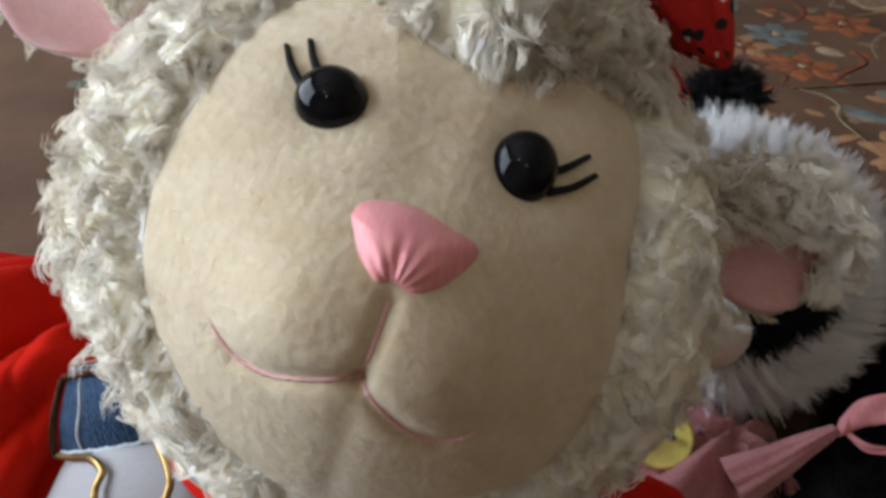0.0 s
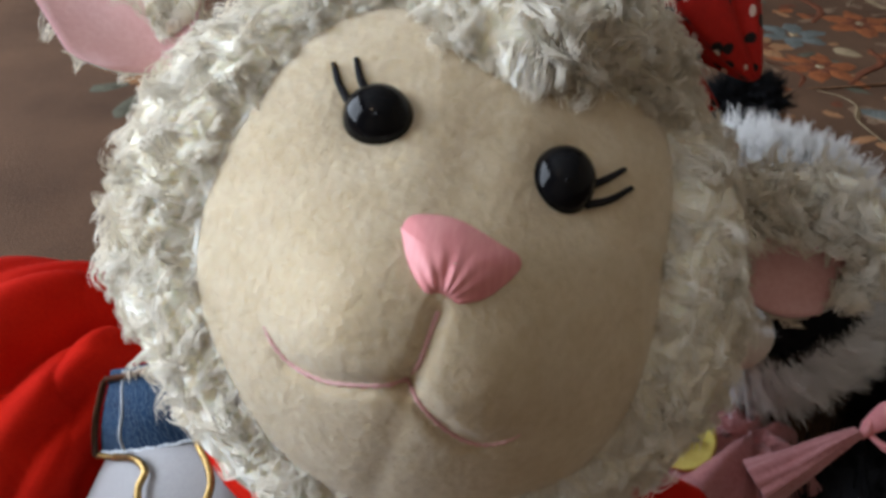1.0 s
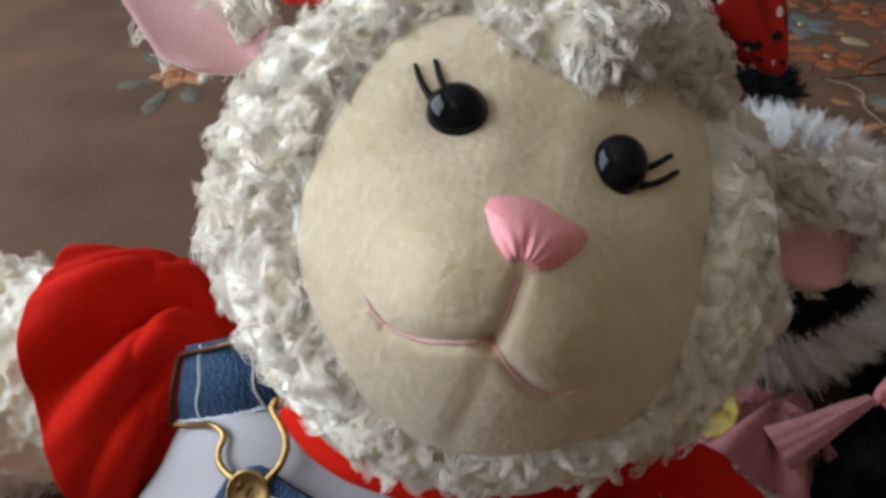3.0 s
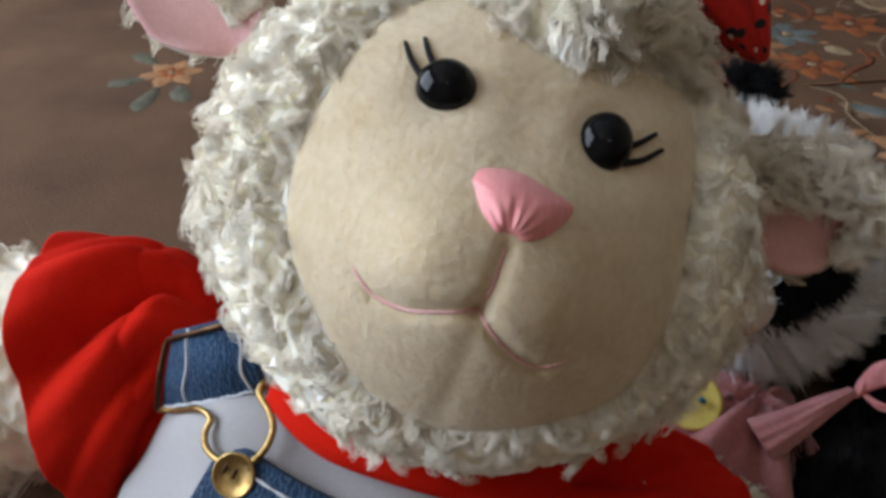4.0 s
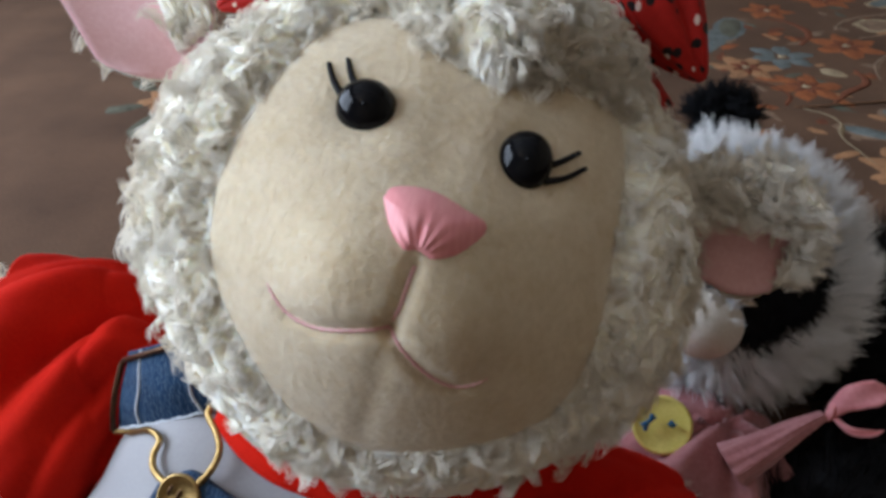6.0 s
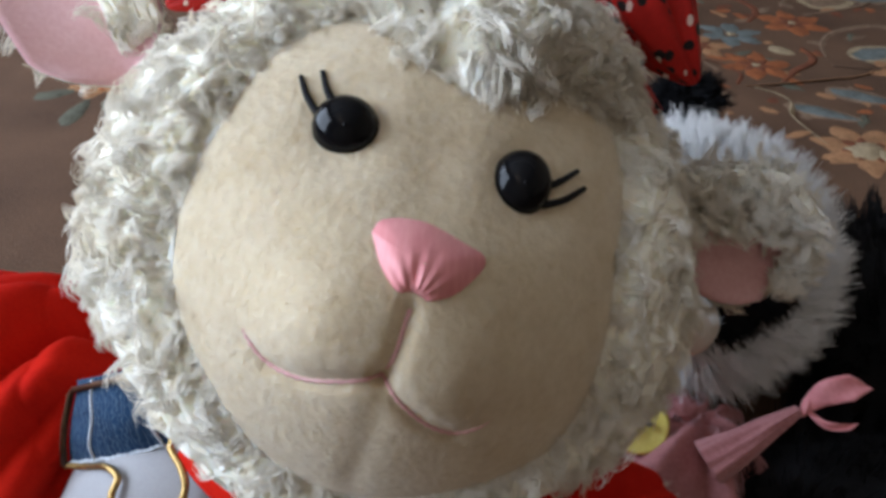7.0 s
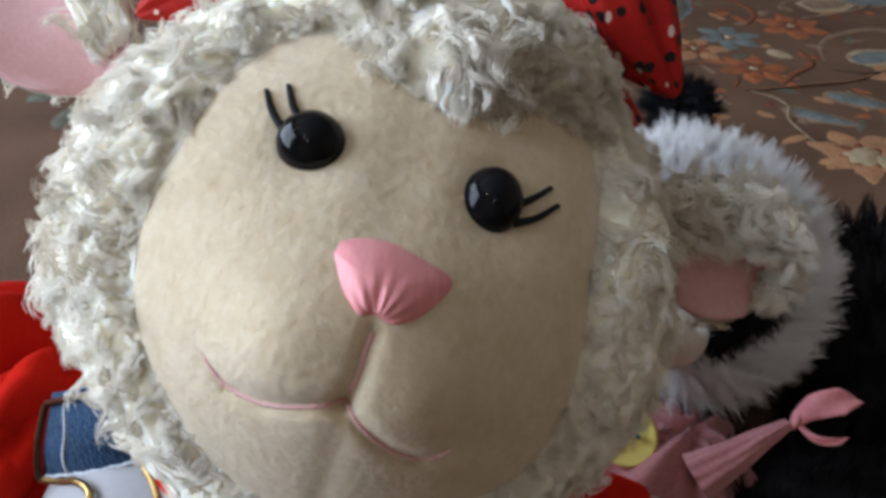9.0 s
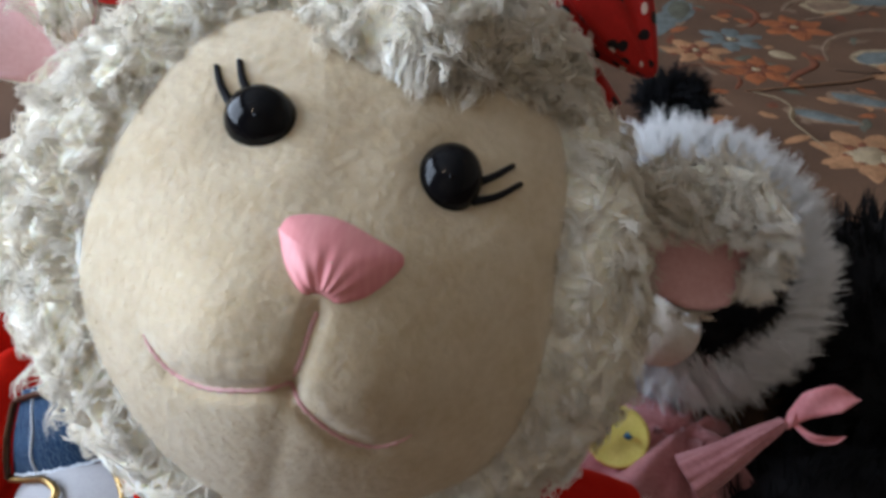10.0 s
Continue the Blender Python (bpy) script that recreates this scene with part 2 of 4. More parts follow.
def strands(roots, normals, lean, length, width, bend, curl, rng, per=1, spread=0.0, rings=5, waves=1.3, sides=3, taper=0.85, close=0.72):
    """Tapering hairs in locks: each lock leaves its root along the normal, bends over towards lean and waves; the hairs of a lock close up at its tip."""
    n = len(roots)
    length, bend, curl = (np.broadcast_to(np.asarray(v, float), n) for v in (length, bend, curl))
    nrm = unit(normals)
    tan = unit(lean - nrm * np.sum(lean * nrm, 1)[:, None])
    side = np.cross(nrm, tan)
    idx = np.repeat(np.arange(n), per)
    m = len(idx)
    off = (tan[idx] * rng.normal(0, 1, m)[:, None] + side[idx] * rng.normal(0, 1, m)[:, None]) * spread
    phase = rng.uniform(0, 6.28, n)[idx] + rng.normal(0, 0.35, m)
    ln = length[idx] * rng.uniform(0.75, 1.12, m)
    th = bend[idx] * rng.uniform(0.85, 1.15, m)
    cl = curl[idx]
    s = np.linspace(0, 1, rings)
    line = np.zeros((m, rings, 3))
    for k, q in enumerate(s):
        up = (ln * np.sin(th * q) / th)[:, None]
        over = (ln * (1 - np.cos(th * q)) / th)[:, None]
        wob, wob2 = cl * np.sin(waves * 6.28 * q + phase) * q, cl * np.cos(waves * 6.28 * q + phase) * q
        line[:, k] = roots[idx] + off * (1 - close * q) + nrm[idx] * (up + 0.4 * wob2[:, None]) + tan[idx] * over + side[idx] * wob[:, None]
    d = unit(np.gradient(line, axis=1))
    ref = np.where(np.abs(d[..., 2:3]) < 0.9, np.array([0, 0, 1.0]), np.array([1.0, 0, 0]))
    e1 = unit(np.cross(d, ref))
    e2 = np.cross(d, e1)
    w = (width * rng.uniform(0.7, 1.3, m))[:, None] * (1 - taper * s ** 1.6)[None, :]
    ring = [line + w[..., None] * (math.cos(a) * e1 + math.sin(a) * e2) for a in np.arange(sides) * 6.2832 / sides]
    verts = np.stack(ring, 2).reshape(-1, 3)
    base = np.arange(m)[:, None] * rings * sides
    quads = np.array([[k * sides + j, k * sides + (j + 1) % sides, (k + 1) * sides + (j + 1) % sides, (k + 1) * sides + j] for k in range(rings - 1) for j in range(sides)]).reshape(-1)
    faces = (base + quads[None, :]).reshape(-1, 4)
    return verts, faces


def woolly(pts, nrm, count, long, wide, high, rng, closed=True, flow=None, base=None, mask=None):
    """A sheet of overlapping curled locks in one surface: pts and nrm are (rows, columns, 3). flow: which way the locks tend to lie."""
    rows, cols = pts.shape[:2]
    lift = np.zeros((rows, cols)) if base is None else base.copy()
    cell = np.linalg.norm(np.diff(pts, axis=0)[:, :-1], axis=-1) * np.linalg.norm(np.diff(pts, axis=1)[:-1], axis=-1)
    odds = np.cumsum(cell.ravel())
    picks = np.searchsorted(odds, rng.uniform(0, odds[-1], count))
    for k in picks:
        i, j = k // (cols - 1), k % (cols - 1)
        c, n = pts[i, j], nrm[i, j]
        f = rng.normal(0, 0.8, 3) + (0 if flow is None else flow[i, j])
        t = f - n * (f @ n)
        t /= np.linalg.norm(t) + 1e-9
        b = np.cross(n, t)
        ln, wd, hg = long * rng.uniform(0.65, 1.3), wide * rng.uniform(0.7, 1.35), high * rng.uniform(0.45, 1.15)
        dr, dc = np.linalg.norm(pts[i + 1, j] - c) + 1e-6, np.linalg.norm(pts[i, j + 1] - c) + 1e-6
        ri, ci = int(0.75 * ln / dr) + 1, min(int(0.75 * ln / dc) + 1, cols // 2 - 1)
        ii = np.arange(max(i - ri, 0), min(i + ri + 1, rows))
        jj = np.arange(j - ci, j + ci + 1)
        jj = jj % cols if closed else jj[(jj >= 0) & (jj < cols)]
        at = np.ix_(ii, jj)
        d = pts[at] - c
        a, e = d @ t / ln, d @ b / wd
        e = e - rng.uniform(-2.2, 2.2) * a * a - rng.uniform(0.2, 0.9) * np.sin(a * rng.uniform(5, 9) + k)
        w = np.sqrt(np.clip((a + 0.55) * 3, 0, 1)) * np.clip((0.58 - a) * 1.5, 0, 1) ** 0.5 + 1e-6
        q = np.clip(1 - (e / w) ** 2, 0, None)
        h = hg * (0.72 + 0.4 * a) * q ** 0.6 * (1 + 0.10 * np.cos(e * rng.uniform(6, 10) + k)) * (np.abs(d @ n) < ln)
        h = h * (w > 1e-3)
        under = np.zeros_like(h) if base is None else base[at]
        was = lift[at]
        lift[at] = np.where((q > 0) & (h > 0), under + np.maximum(h, 0.25 * (was - under)), was)
    if mask is not None:
        lift = base + (lift - base) * mask
    for _ in range(2):
        side = (np.roll(lift, 1, 1) + np.roll(lift, -1, 1)) / 2 if closed else lift
        up = lift.copy()
        up[1:-1] = (lift[:-2] + lift[2:]) / 2
        lift = 0.5 * lift + 0.25 * side + 0.25 * up
    return pts + nrm * lift[..., None]


def fur(name, geo, mat, parent, label=""):
    """One mesh of many hairs."""
    v, f = geo
    me = bpy.data.meshes.new(name)
    me.vertices.add(len(v)), me.vertices.foreach_set("co", np.ascontiguousarray(v, dtype=np.float32).ravel())
    me.loops.add(f.size), me.loops.foreach_set("vertex_index", np.ascontiguousarray(f, dtype=np.int32).ravel())
    me.polygons.add(len(f)), me.polygons.foreach_set("loop_start", np.arange(0, f.size, 4, dtype=np.int32))
    me.polygons.foreach_set("use_smooth", np.ones(len(f), dtype=bool))
    me.materials.append(mat)
    me.update(calc_edges=True)
    ob = new(name, me)
    ob.parent = parent
    if parent.type == "EMPTY":
        ob.matrix_parent_inverse = Matrix.Translation(-parent.location)
    return tagged(ob, label, kind="stuff")


def cat(*geos):
    v, f, n = [], [], 0
    for a, b in geos:
        v.append(a), f.append(b + n)
        n += len(a)
    return np.concatenate(v), np.concatenate(f)


# ---- room ----
def box(x0, x1, y0, y1, z0, z1):
    v = [(x, y, z) for z in (z0, z1) for y in (y0, y1) for x in (x0, x1)]
    return np.array(v), [(0, 2, 3, 1), (4, 5, 7, 6), (0, 1, 5, 4), (2, 6, 7, 3), (0, 4, 6, 2), (1, 3, 7, 5)]


def setting(name, geo, mat, label, parent=None):
    return tagged(part(name, geo, mat, parent, smooth=False), label, kind="structure")

XE, YS, YN, TOP = 2.0, -2.0, 2.6, 2.5
setting("wall_north", box(WEST, XE, YN, YN + 0.12, 0, TOP), WALL, "plain matt beige painted wall")
setting("wall_south", box(WEST, XE, YS - 0.12, YS, 0, TOP), WALL, "plain matt beige painted wall")
setting("wall_east", box(XE, XE + 0.12, YS - 0.12, YN + 0.12, 0, TOP), WALL, "plain matt beige painted wall")
wy0, wy1, wz0, wz1 = WINDOW_Y - WINDOW_W / 2, WINDOW_Y + WINDOW_W / 2, WINDOW_Z - WINDOW_H / 2, WINDOW_Z + WINDOW_H / 2
setting("wall_west", join(box(WEST - 0.15, WEST, YS - 0.12, wy0, 0, TOP), box(WEST - 0.15, WEST, wy1, YN + 0.12, 0, TOP),
                          box(WEST - 0.15, WEST, wy0, wy1, 0, wz0), box(WEST - 0.15, WEST, wy0, wy1, wz1, TOP)), WALL, "plain matt beige wall with a window opening")
window = setting("window_1", join(box(WEST - 0.13, WEST - 0.06, wy0, wy0 + 0.05, wz0, wz1), box(WEST - 0.13, WEST - 0.06, wy1 - 0.05, wy1, wz0, wz1),
                                  box(WEST - 0.13, WEST - 0.06, wy0 + 0.05, wy1 - 0.05, wz0, wz0 + 0.05), box(WEST - 0.13, WEST - 0.06, wy0 + 0.05, wy1 - 0.05, wz1 - 0.05, wz1)),
                 FRAME, "white painted window frame in the wall")
setting("ceiling", box(WEST - 0.15, XE + 0.12, YS - 0.12, YN + 0.12, TOP, TOP + 0.1), CEILING, "plain white ceiling")

# ---- carpet ----
carpet = setting("floor", box(WEST, XE, YS, YN, -0.03, 0.0), CARPET, "brown patterned pile carpet covering the floor")
rng = np.random.default_rng(4)


def petal(cx, cy, ang, length, width, z=0.0009, wob=0.12):
    """One tufted shape, rounded over its edge."""
    n = 14
    a = np.linspace(0, 2 * np.pi, n, endpoint=False)
    k = 1 + wob * rng.normal(0, 1, n)
    x, y = length * np.cos(a) * k, width * np.sin(a) * k * (1 - 0.3 * np.cos(a))
    c, s = math.cos(ang), math.sin(ang)
    def ring(f, h):
        return np.stack([cx + f * (c * x - s * y), cy + f * (s * x + c * y), np.full(n, h)], 1)
    v = np.concatenate([ring(1.0, 0.0002), ring(0.86, z), [[cx, cy, z * 1.2]]])
    f = [(i, (i + 1) % n, n + (i + 1) % n, n + i) for i in range(n)] + [(n + i, n + (i + 1) % n, 2 * n) for i in range(n)]
    return v, f

ORANGE, PEACH, CREAM, SLATE, GREEN, RUST, TAN = range(7)


def motif(name, shapes):
    """shapes: colour -> list of geometry; one mesh a colour under the carpet."""
    for colour, geos in shapes.items():
        part(name, join(*geos), MOTIFS[colour], carpet)


def flower(x, y, r, outer, inner, turn=0.0, petals=6):
    """A woven flower: petals, a ring of inner petals, a pale eye."""
    out = [petal(x + 0.62 * r * math.cos(turn + k * 6.283 / petals), y + 0.62 * r * math.sin(turn + k * 6.283 / petals), turn + k * 6.283 / petals, 0.42 * r, 0.27 * r) for k in range(petals)]
    mid = [petal(x + 0.3 * r * math.cos(turn + 0.5 + k * 6.283 / petals), y + 0.3 * r * math.sin(turn + 0.5 + k * 6.283 / petals), turn + 0.5 + k * 6.283 / petals, 0.22 * r, 0.12 * r, 0.0014) for k in range(petals)]
    motif("woven_flower", {outer: out, inner: mid, CREAM if outer != CREAM else PEACH: [petal(x, y, 0, 0.13 * r, 0.12 * r, 0.0019)]})


def leaf(x0, y0, x1, y1, width, colour, edge=None):
    ang, ln = math.atan2(y1 - y0, x1 - x0), math.hypot(x1 - x0, y1 - y0) / 2
    shapes = {colour: [petal((x0 + x1) / 2, (y0 + y1) / 2, ang, ln, width, 0.0013, 0.07)]}
    if edge is not None:
        shapes[edge] = [petal((x0 + x1) / 2, (y0 + y1) / 2, ang, ln * 1.12, width * 1.4, 0.0007, 0.07)]
    motif("woven_leaf", shapes)


def scroll(points, width, colour):
    line = smooth_line([(x, y, 0.0005) for x, y in points], 30)
    part("woven_scroll", sweep(line, 0.8 * width * (0.35 + 0.65 * np.sin(np.linspace(0.15, 3.0, 30))), 6, 0.12), MOTIFS[colour], carpet)

flower(0.427, 1.015, 0.052, ORANGE, RUST, 0.2)
flower(0.543, 1.199, 0.058, ORANGE, RUST, 0.5)
flower(0.357, 1.088, 0.052, PEACH, RUST, 0.0)
flower(0.424, 1.140, 0.052, SLATE, CREAM, 0.3)
flower(0.483, 0.763, 0.062, PEACH, RUST, 0.9, 7)
motif("woven_rose_heart", {CREAM: [petal(0.483, 0.760, 0.6, 0.028, 0.020, 0.0025), petal(0.503, 0.748, 1.9, 0.020, 0.014, 0.0025)]})
leaf(0.430, 0.880, 0.509, 0.843, 0.014, SLATE, TAN)
leaf(0.500, 0.935, 0.580, 0.895, 0.016, SLATE, TAN)
leaf(0.351, 1.273, 0.307, 1.147, 0.024, SLATE)
leaf(0.385, 1.330, 0.350, 1.215, 0.020, GREEN, SLATE)
leaf(0.590, 1.055, 0.680, 1.094, 0.022, SLATE, CREAM)
leaf(0.600, 1.300, 0.690, 1.330, 0.026, TAN, CREAM)
leaf(0.470, 1.090, 0.500, 1.060, 0.014, CREAM)
leaf(0.520, 0.800, 0.590, 0.780, 0.018, PEACH)
flower(0.640, 1.000, 0.050, PEACH, RUST, 1.1)
scroll([(0.400, 0.935), (0.428, 0.915), (0.437, 0.883), (0.425, 0.850), (0.430, 0.818), (0.441, 0.775)], 0.010, CREAM)
scroll([(0.390, 0.940), (0.423, 0.946), (0.509, 0.969), (0.554, 0.981), (0.595, 1.003)], 0.009, PEACH)
scroll([(0.545, 1.053), (0.560, 1.110), (0.604, 1.163), (0.680, 1.193), (0.710, 1.150), (0.678, 1.106), (0.640, 1.040), (0.595, 1.013), (0.541, 1.021)], 0.009, TAN)
scroll([(0.552, 1.285), (0.580, 1.330), (0.641, 1.369), (0.733, 1.391), (0.720, 1.320), (0.657, 1.276), (0.577, 1.242)], 0.009, TAN)
scroll([(0.300, 1.010), (0.340, 1.030), (0.375, 1.020), (0.395, 0.980), (0.380, 0.945)], 0.008, RUST)
scroll([(0.450, 0.960), (0.480, 1.000), (0.520, 1.040), (0.520, 1.090)], 0.008, RUST)
scroll([(0.470, 1.200), (0.500, 1.260), (0.480, 1.320), (0.430, 1.340)], 0.009, RUST)
placed_at = []
for k in range(900):
    x, y = rng.uniform(0.20, 1.75), rng.uniform(0.76, 2.4)
    if x < 0.72 and y < 1.38 or x < 0.20 + 0.12 * (y - 0.7) or any(math.hypot(x - a, y - b) < 0.105 for a, b in placed_at):
        continue
    placed_at.append((x, y))
    c = rng.integers(0, 5)
    if c < 2:
        flower(x, y, rng.uniform(0.045, 0.065), (ORANGE, PEACH, SLATE, ORANGE)[rng.integers(0, 4)], RUST, rng.uniform(0, 6))
    elif c < 4:
        a, ln = rng.uniform(-0.6, 0.6), rng.uniform(0.08, 0.12)
        leaf(x - ln / 2 * math.cos(a), y - ln / 2 * math.sin(a), x + ln / 2 * math.cos(a), y + ln / 2 * math.sin(a), rng.uniform(0.016, 0.024), (SLATE, TAN, GREEN)[rng.integers(0, 3)], (TAN, CREAM)[rng.integers(0, 2)])
    else:
        a = rng.uniform(0, 6.3)
        scroll([(x + 0.05 * math.cos(a + i), y + 0.05 * math.sin(a + i)) for i in range(5)], 0.009, (RUST, TAN, PEACH)[rng.integers(0, 3)])
specks = {}
for k in range(170):
    x, y = rng.uniform(0.28, 1.0), rng.uniform(0.74, 1.55)
    specks.setdefault((TAN, PEACH, GREEN, RUST, ORANGE, TAN)[rng.integers(0, 6)], []).append(petal(x, y, rng.uniform(0, 6.3), rng.uniform(0.010, 0.022), rng.uniform(0.005, 0.009), 0.0006))
motif("woven_speck", specks)
flower(-0.504, 0.890, 0.046, PEACH, ORANGE, 0.4)
leaf(-0.580, 0.840, -0.530, 0.868, 0.013, GREEN)
leaf(-0.505, 0.765, -0.503, 0.842, 0.013, GREEN)
leaf(-0.450, 0.800, -0.478, 0.850, 0.014, GREEN)
leaf(-0.590, 0.955, -0.535, 0.918, 0.013, GREEN)

# ---- the stuffed lamb: its head's own axes are x to its side, y up the face, z out of the face ----
HEAD_C = np.array((-0.0296, 0.2075, 0.2470))
HEAD_R = np.array(((0.9590, 0.2603, 0.1118), (-0.0629, 0.5804, -0.8119), (-0.2762, 0.7717, 0.5730)))
A, B, CC = 0.1075, 0.1030, 0.084


def placed(p):
    return np.asarray(p, float) @ HEAD_R.T + HEAD_C


def mound(x, y, x0, y0, sx, sy):
    return np.exp(-((x - x0) / sx) ** 2 - ((y - y0) / sy) ** 2)


def gap(x, y, line):
    """Distance in the face's plane from a line of points."""
    best = np.full(np.shape(x), 9.0)
    for (ax, ay), (bx, by) in zip(line[:-1], line[1:]):
        t = np.clip(((x - ax) * (bx - ax) + (y - ay) * (by - ay)) / ((bx - ax) ** 2 + (by - ay) ** 2 + 1e-12), 0, 1)
        best = np.minimum(best, np.hypot(x - ax - t * (bx - ax), y - ay - t * (by - ay)))
    return best

PHILTRUM = [(0.0039, -0.0081), (0.0036, -0.0131), (0.0035, -0.0207), (0.0023, -0.0283)]
SMILE_A = [(0.0023, -0.0283), (-0.0092, -0.0330), (-0.0197, -0.0360), (-0.0296, -0.0351), (-0.0374, -0.0299), (-0.0405, -0.0249)]
SMILE_B = [(0.0023, -0.0283), (0.0089, -0.0339), (0.0186, -0.0393), (0.0277, -0.0410), (0.0355, -0.0371), (0.0393, -0.0304)]
CHIN = [(0.0023, -0.0283), (0.0031, -0.0375), (0.0040, -0.0481), (0.0045, -0.0700)]
RIM = [(-0.0704, -0.0182), (-0.0731, -0.0026), (-0.0712, 0.0165), (-0.0674, 0.0350), (-0.0614, 0.0540), (-0.0512, 0.0684), (-0.0369, 0.0760), (-0.0232, 0.0724),
       (-0.0103, 0.0654), (0.0046, 0.0616), (0.0223, 0.0672), (0.0400, 0.0730), (0.0560, 0.0715), (0.0640, 0.0590), (0.0672, 0.0442), (0.0692, 0.0248), (0.0725, 0.0050), (0.0740, -0.0130),
       (0.0735, -0.0300), (0.0660, -0.0495), (0.0435, -0.0650), (0.0160, -0.0770), (-0.0050, -0.0780), (-0.0290, -0.0690), (-0.0510, -0.0484), (-0.0640, -0.0340)]
RIM = [tuple(p[:2]) for p in smooth_line([(*p, 0) for p in RIM + RIM[:1]], 64)]


def inside(x, y, loop):
    odd = np.zeros(np.shape(x), bool)
    for (ax, ay), (bx, by) in zip(loop, loop[1:] + loop[:1]):
        odd ^= ((ay > y) != (by > y)) & (x < (bx - ax) * (y - ay) / (by - ay + 1e-12) + ax)
    return odd


def relief(x, y):
    """How far the stuffed face stands out from the egg shape of the head."""
    z = 0.021 * mound(x, y, -0.001, -0.020, 0.052, np.where(y < -0.020, 0.048, 0.040))
    z = z + 0.0050 * mound(x, y, -0.019, -0.018, 0.017, 0.015) + 0.0050 * mound(x, y, 0.023, -0.023, 0.017, 0.016)
    z = z - 0.0029 * np.exp(-(gap(x, y, PHILTRUM) / 0.0030) ** 2)
    for line in (SMILE_A, SMILE_B):
        fade = np.clip(np.hypot(x - line[-1][0], y - line[-1][1]) / 0.016, 0.15, 1)
        z = z - 0.0027 * fade * np.exp(-(gap(x, y, line) / 0.0030) ** 2)
    z = z - 0.0011 * np.exp(-(gap(x, y, CHIN) / 0.0045) ** 2)
    for ex, ey in ((-0.0285, 0.036), (0.0285, 0.036)):
        z = z - 0.0042 * mound(x, y, ex, ey, 0.013, 0.013)
    z = z - 0.0025 * mound(x, y, 0.0, 0.034, 0.012, 0.02)
    z = z - 0.0022 * np.exp(-(gap(x, y, RIM + RIM[:1]) / 0.0030) ** 2)
    return z


def face(x, y, lift=0.0):
    """A place on the face, in the world."""
    x, y = np.broadcast_arrays(np.asarray(x, float), np.asarray(y, float))
    z = CC * np.sqrt(np.clip(1 - (x / A) ** 2 - (y / B) ** 2, 0, None)) + relief(x, y) + lift
    return placed(np.stack([x, y, z], -1))


def head_shape():
    th = np.concatenate([np.linspace(0.004, 1.25, 120), np.linspace(1.27, 3.12, 40)])[:, None]
    ph = np.linspace(0, 2 * np.pi, 260, endpoint=False)[None, :]
    x, y, z = A * np.sin(th) * np.cos(ph), B * np.sin(th) * np.sin(ph), CC * np.cos(th) * np.ones_like(ph)
    z = z + np.where(z > 0, relief(x, y), 0) * np.clip(z / 0.02, 0, 1)
    v, f = grid(placed(np.stack([x, y, z], -1)), True)
    return v, list(f) + [tuple(range(260)), tuple(range(160 * 260 - 1, 159 * 260 - 1, -1))]

lamb = thing("stuffed_lamb", (-0.06, 0.18, 0.0), "cream stuffed toy lamb with smooth fleece face and woolly curls", "stuffed toy")
head = part("head", head_shape(), FLEECE, lamb, "smooth cream fleece face with stuffed muzzle")

# eyes, lashes
for (ex, ey, rx, ry), lashes in (((-0.0285, 0.0362, 0.0104, 0.0101), (((-0.0375, 0.0375), (-0.0430, 0.0425), (-0.0471, 0.0483)), ((-0.0340, 0.0420), (-0.0378, 0.0462), (-0.0411, 0.0517)))),
                                 ((0.0273, 0.0358, 0.0097, 0.0108), (((0.0350, 0.0370), (0.0400, 0.0410), (0.0451, 0.0462)), ((0.0355, 0.0315), (0.0425, 0.0355), (0.0487, 0.0415))))):
    c = face(ex, ey, 0.0002)
    eye = part("eye", ball(c, HEAD_R @ np.diag((rx, ry, 0.0090)), 28, 40), EYE_BLACK, lamb, "round glossy black plastic eye")
    for line in lashes:
        pts = smooth_line([face(x, y, 0.0004) for x, y in line], 14)
        part("eyelash", sweep(pts, np.linspace(0.0019, 0.0011, 14), 8, 0.7), THREAD_BLACK, eye, "black stitched eyelash")


def nose_shape():
    edge = [(-0.0129, 0.0091), (-0.0111, 0.0133), (-0.0039, 0.0159), (0.0039, 0.0162), (0.0144, 0.0138), (0.0214, 0.0118), (0.0217, 0.0073), (0.0158, -0.0007),
            (0.0083, -0.0055), (0.0037, -0.0079), (-0.0018, -0.0050), (-0.0083, 0.0016)]
    loop = smooth_line([(*p, 0) for p in edge + edge[:1]], 97)[:-1, :2]
    mid, pinch = np.array((0.0040, 0.0050)), np.array((0.0037, -0.0060))
    f = np.linspace(1.0, 0.02, 26)[:, None, None]
    p = mid + f * (loop[None] - mid)
    x, y = p[..., 0], p[..., 1]
    d, ang = np.hypot(x - pinch[0], y - pinch[1]), np.arctan2(x - pinch[0], y - pinch[1])
    lift = 0.0062 * (1 - f[..., 0] ** 2.6) - 0.0062 * np.exp(-(d / 0.0030) ** 2)
    lift = lift + 0.00032 * np.sin(17 * ang + 0.6 + 1.2 * np.sin(2 * ang)) * np.exp(-((d - 0.007) / 0.006) ** 2) - 0.0016 * mound(x, y, 0.0022, 0.0005, 0.0018, 0.004)
    return grid(face(x, y, lift - 0.0008), True)

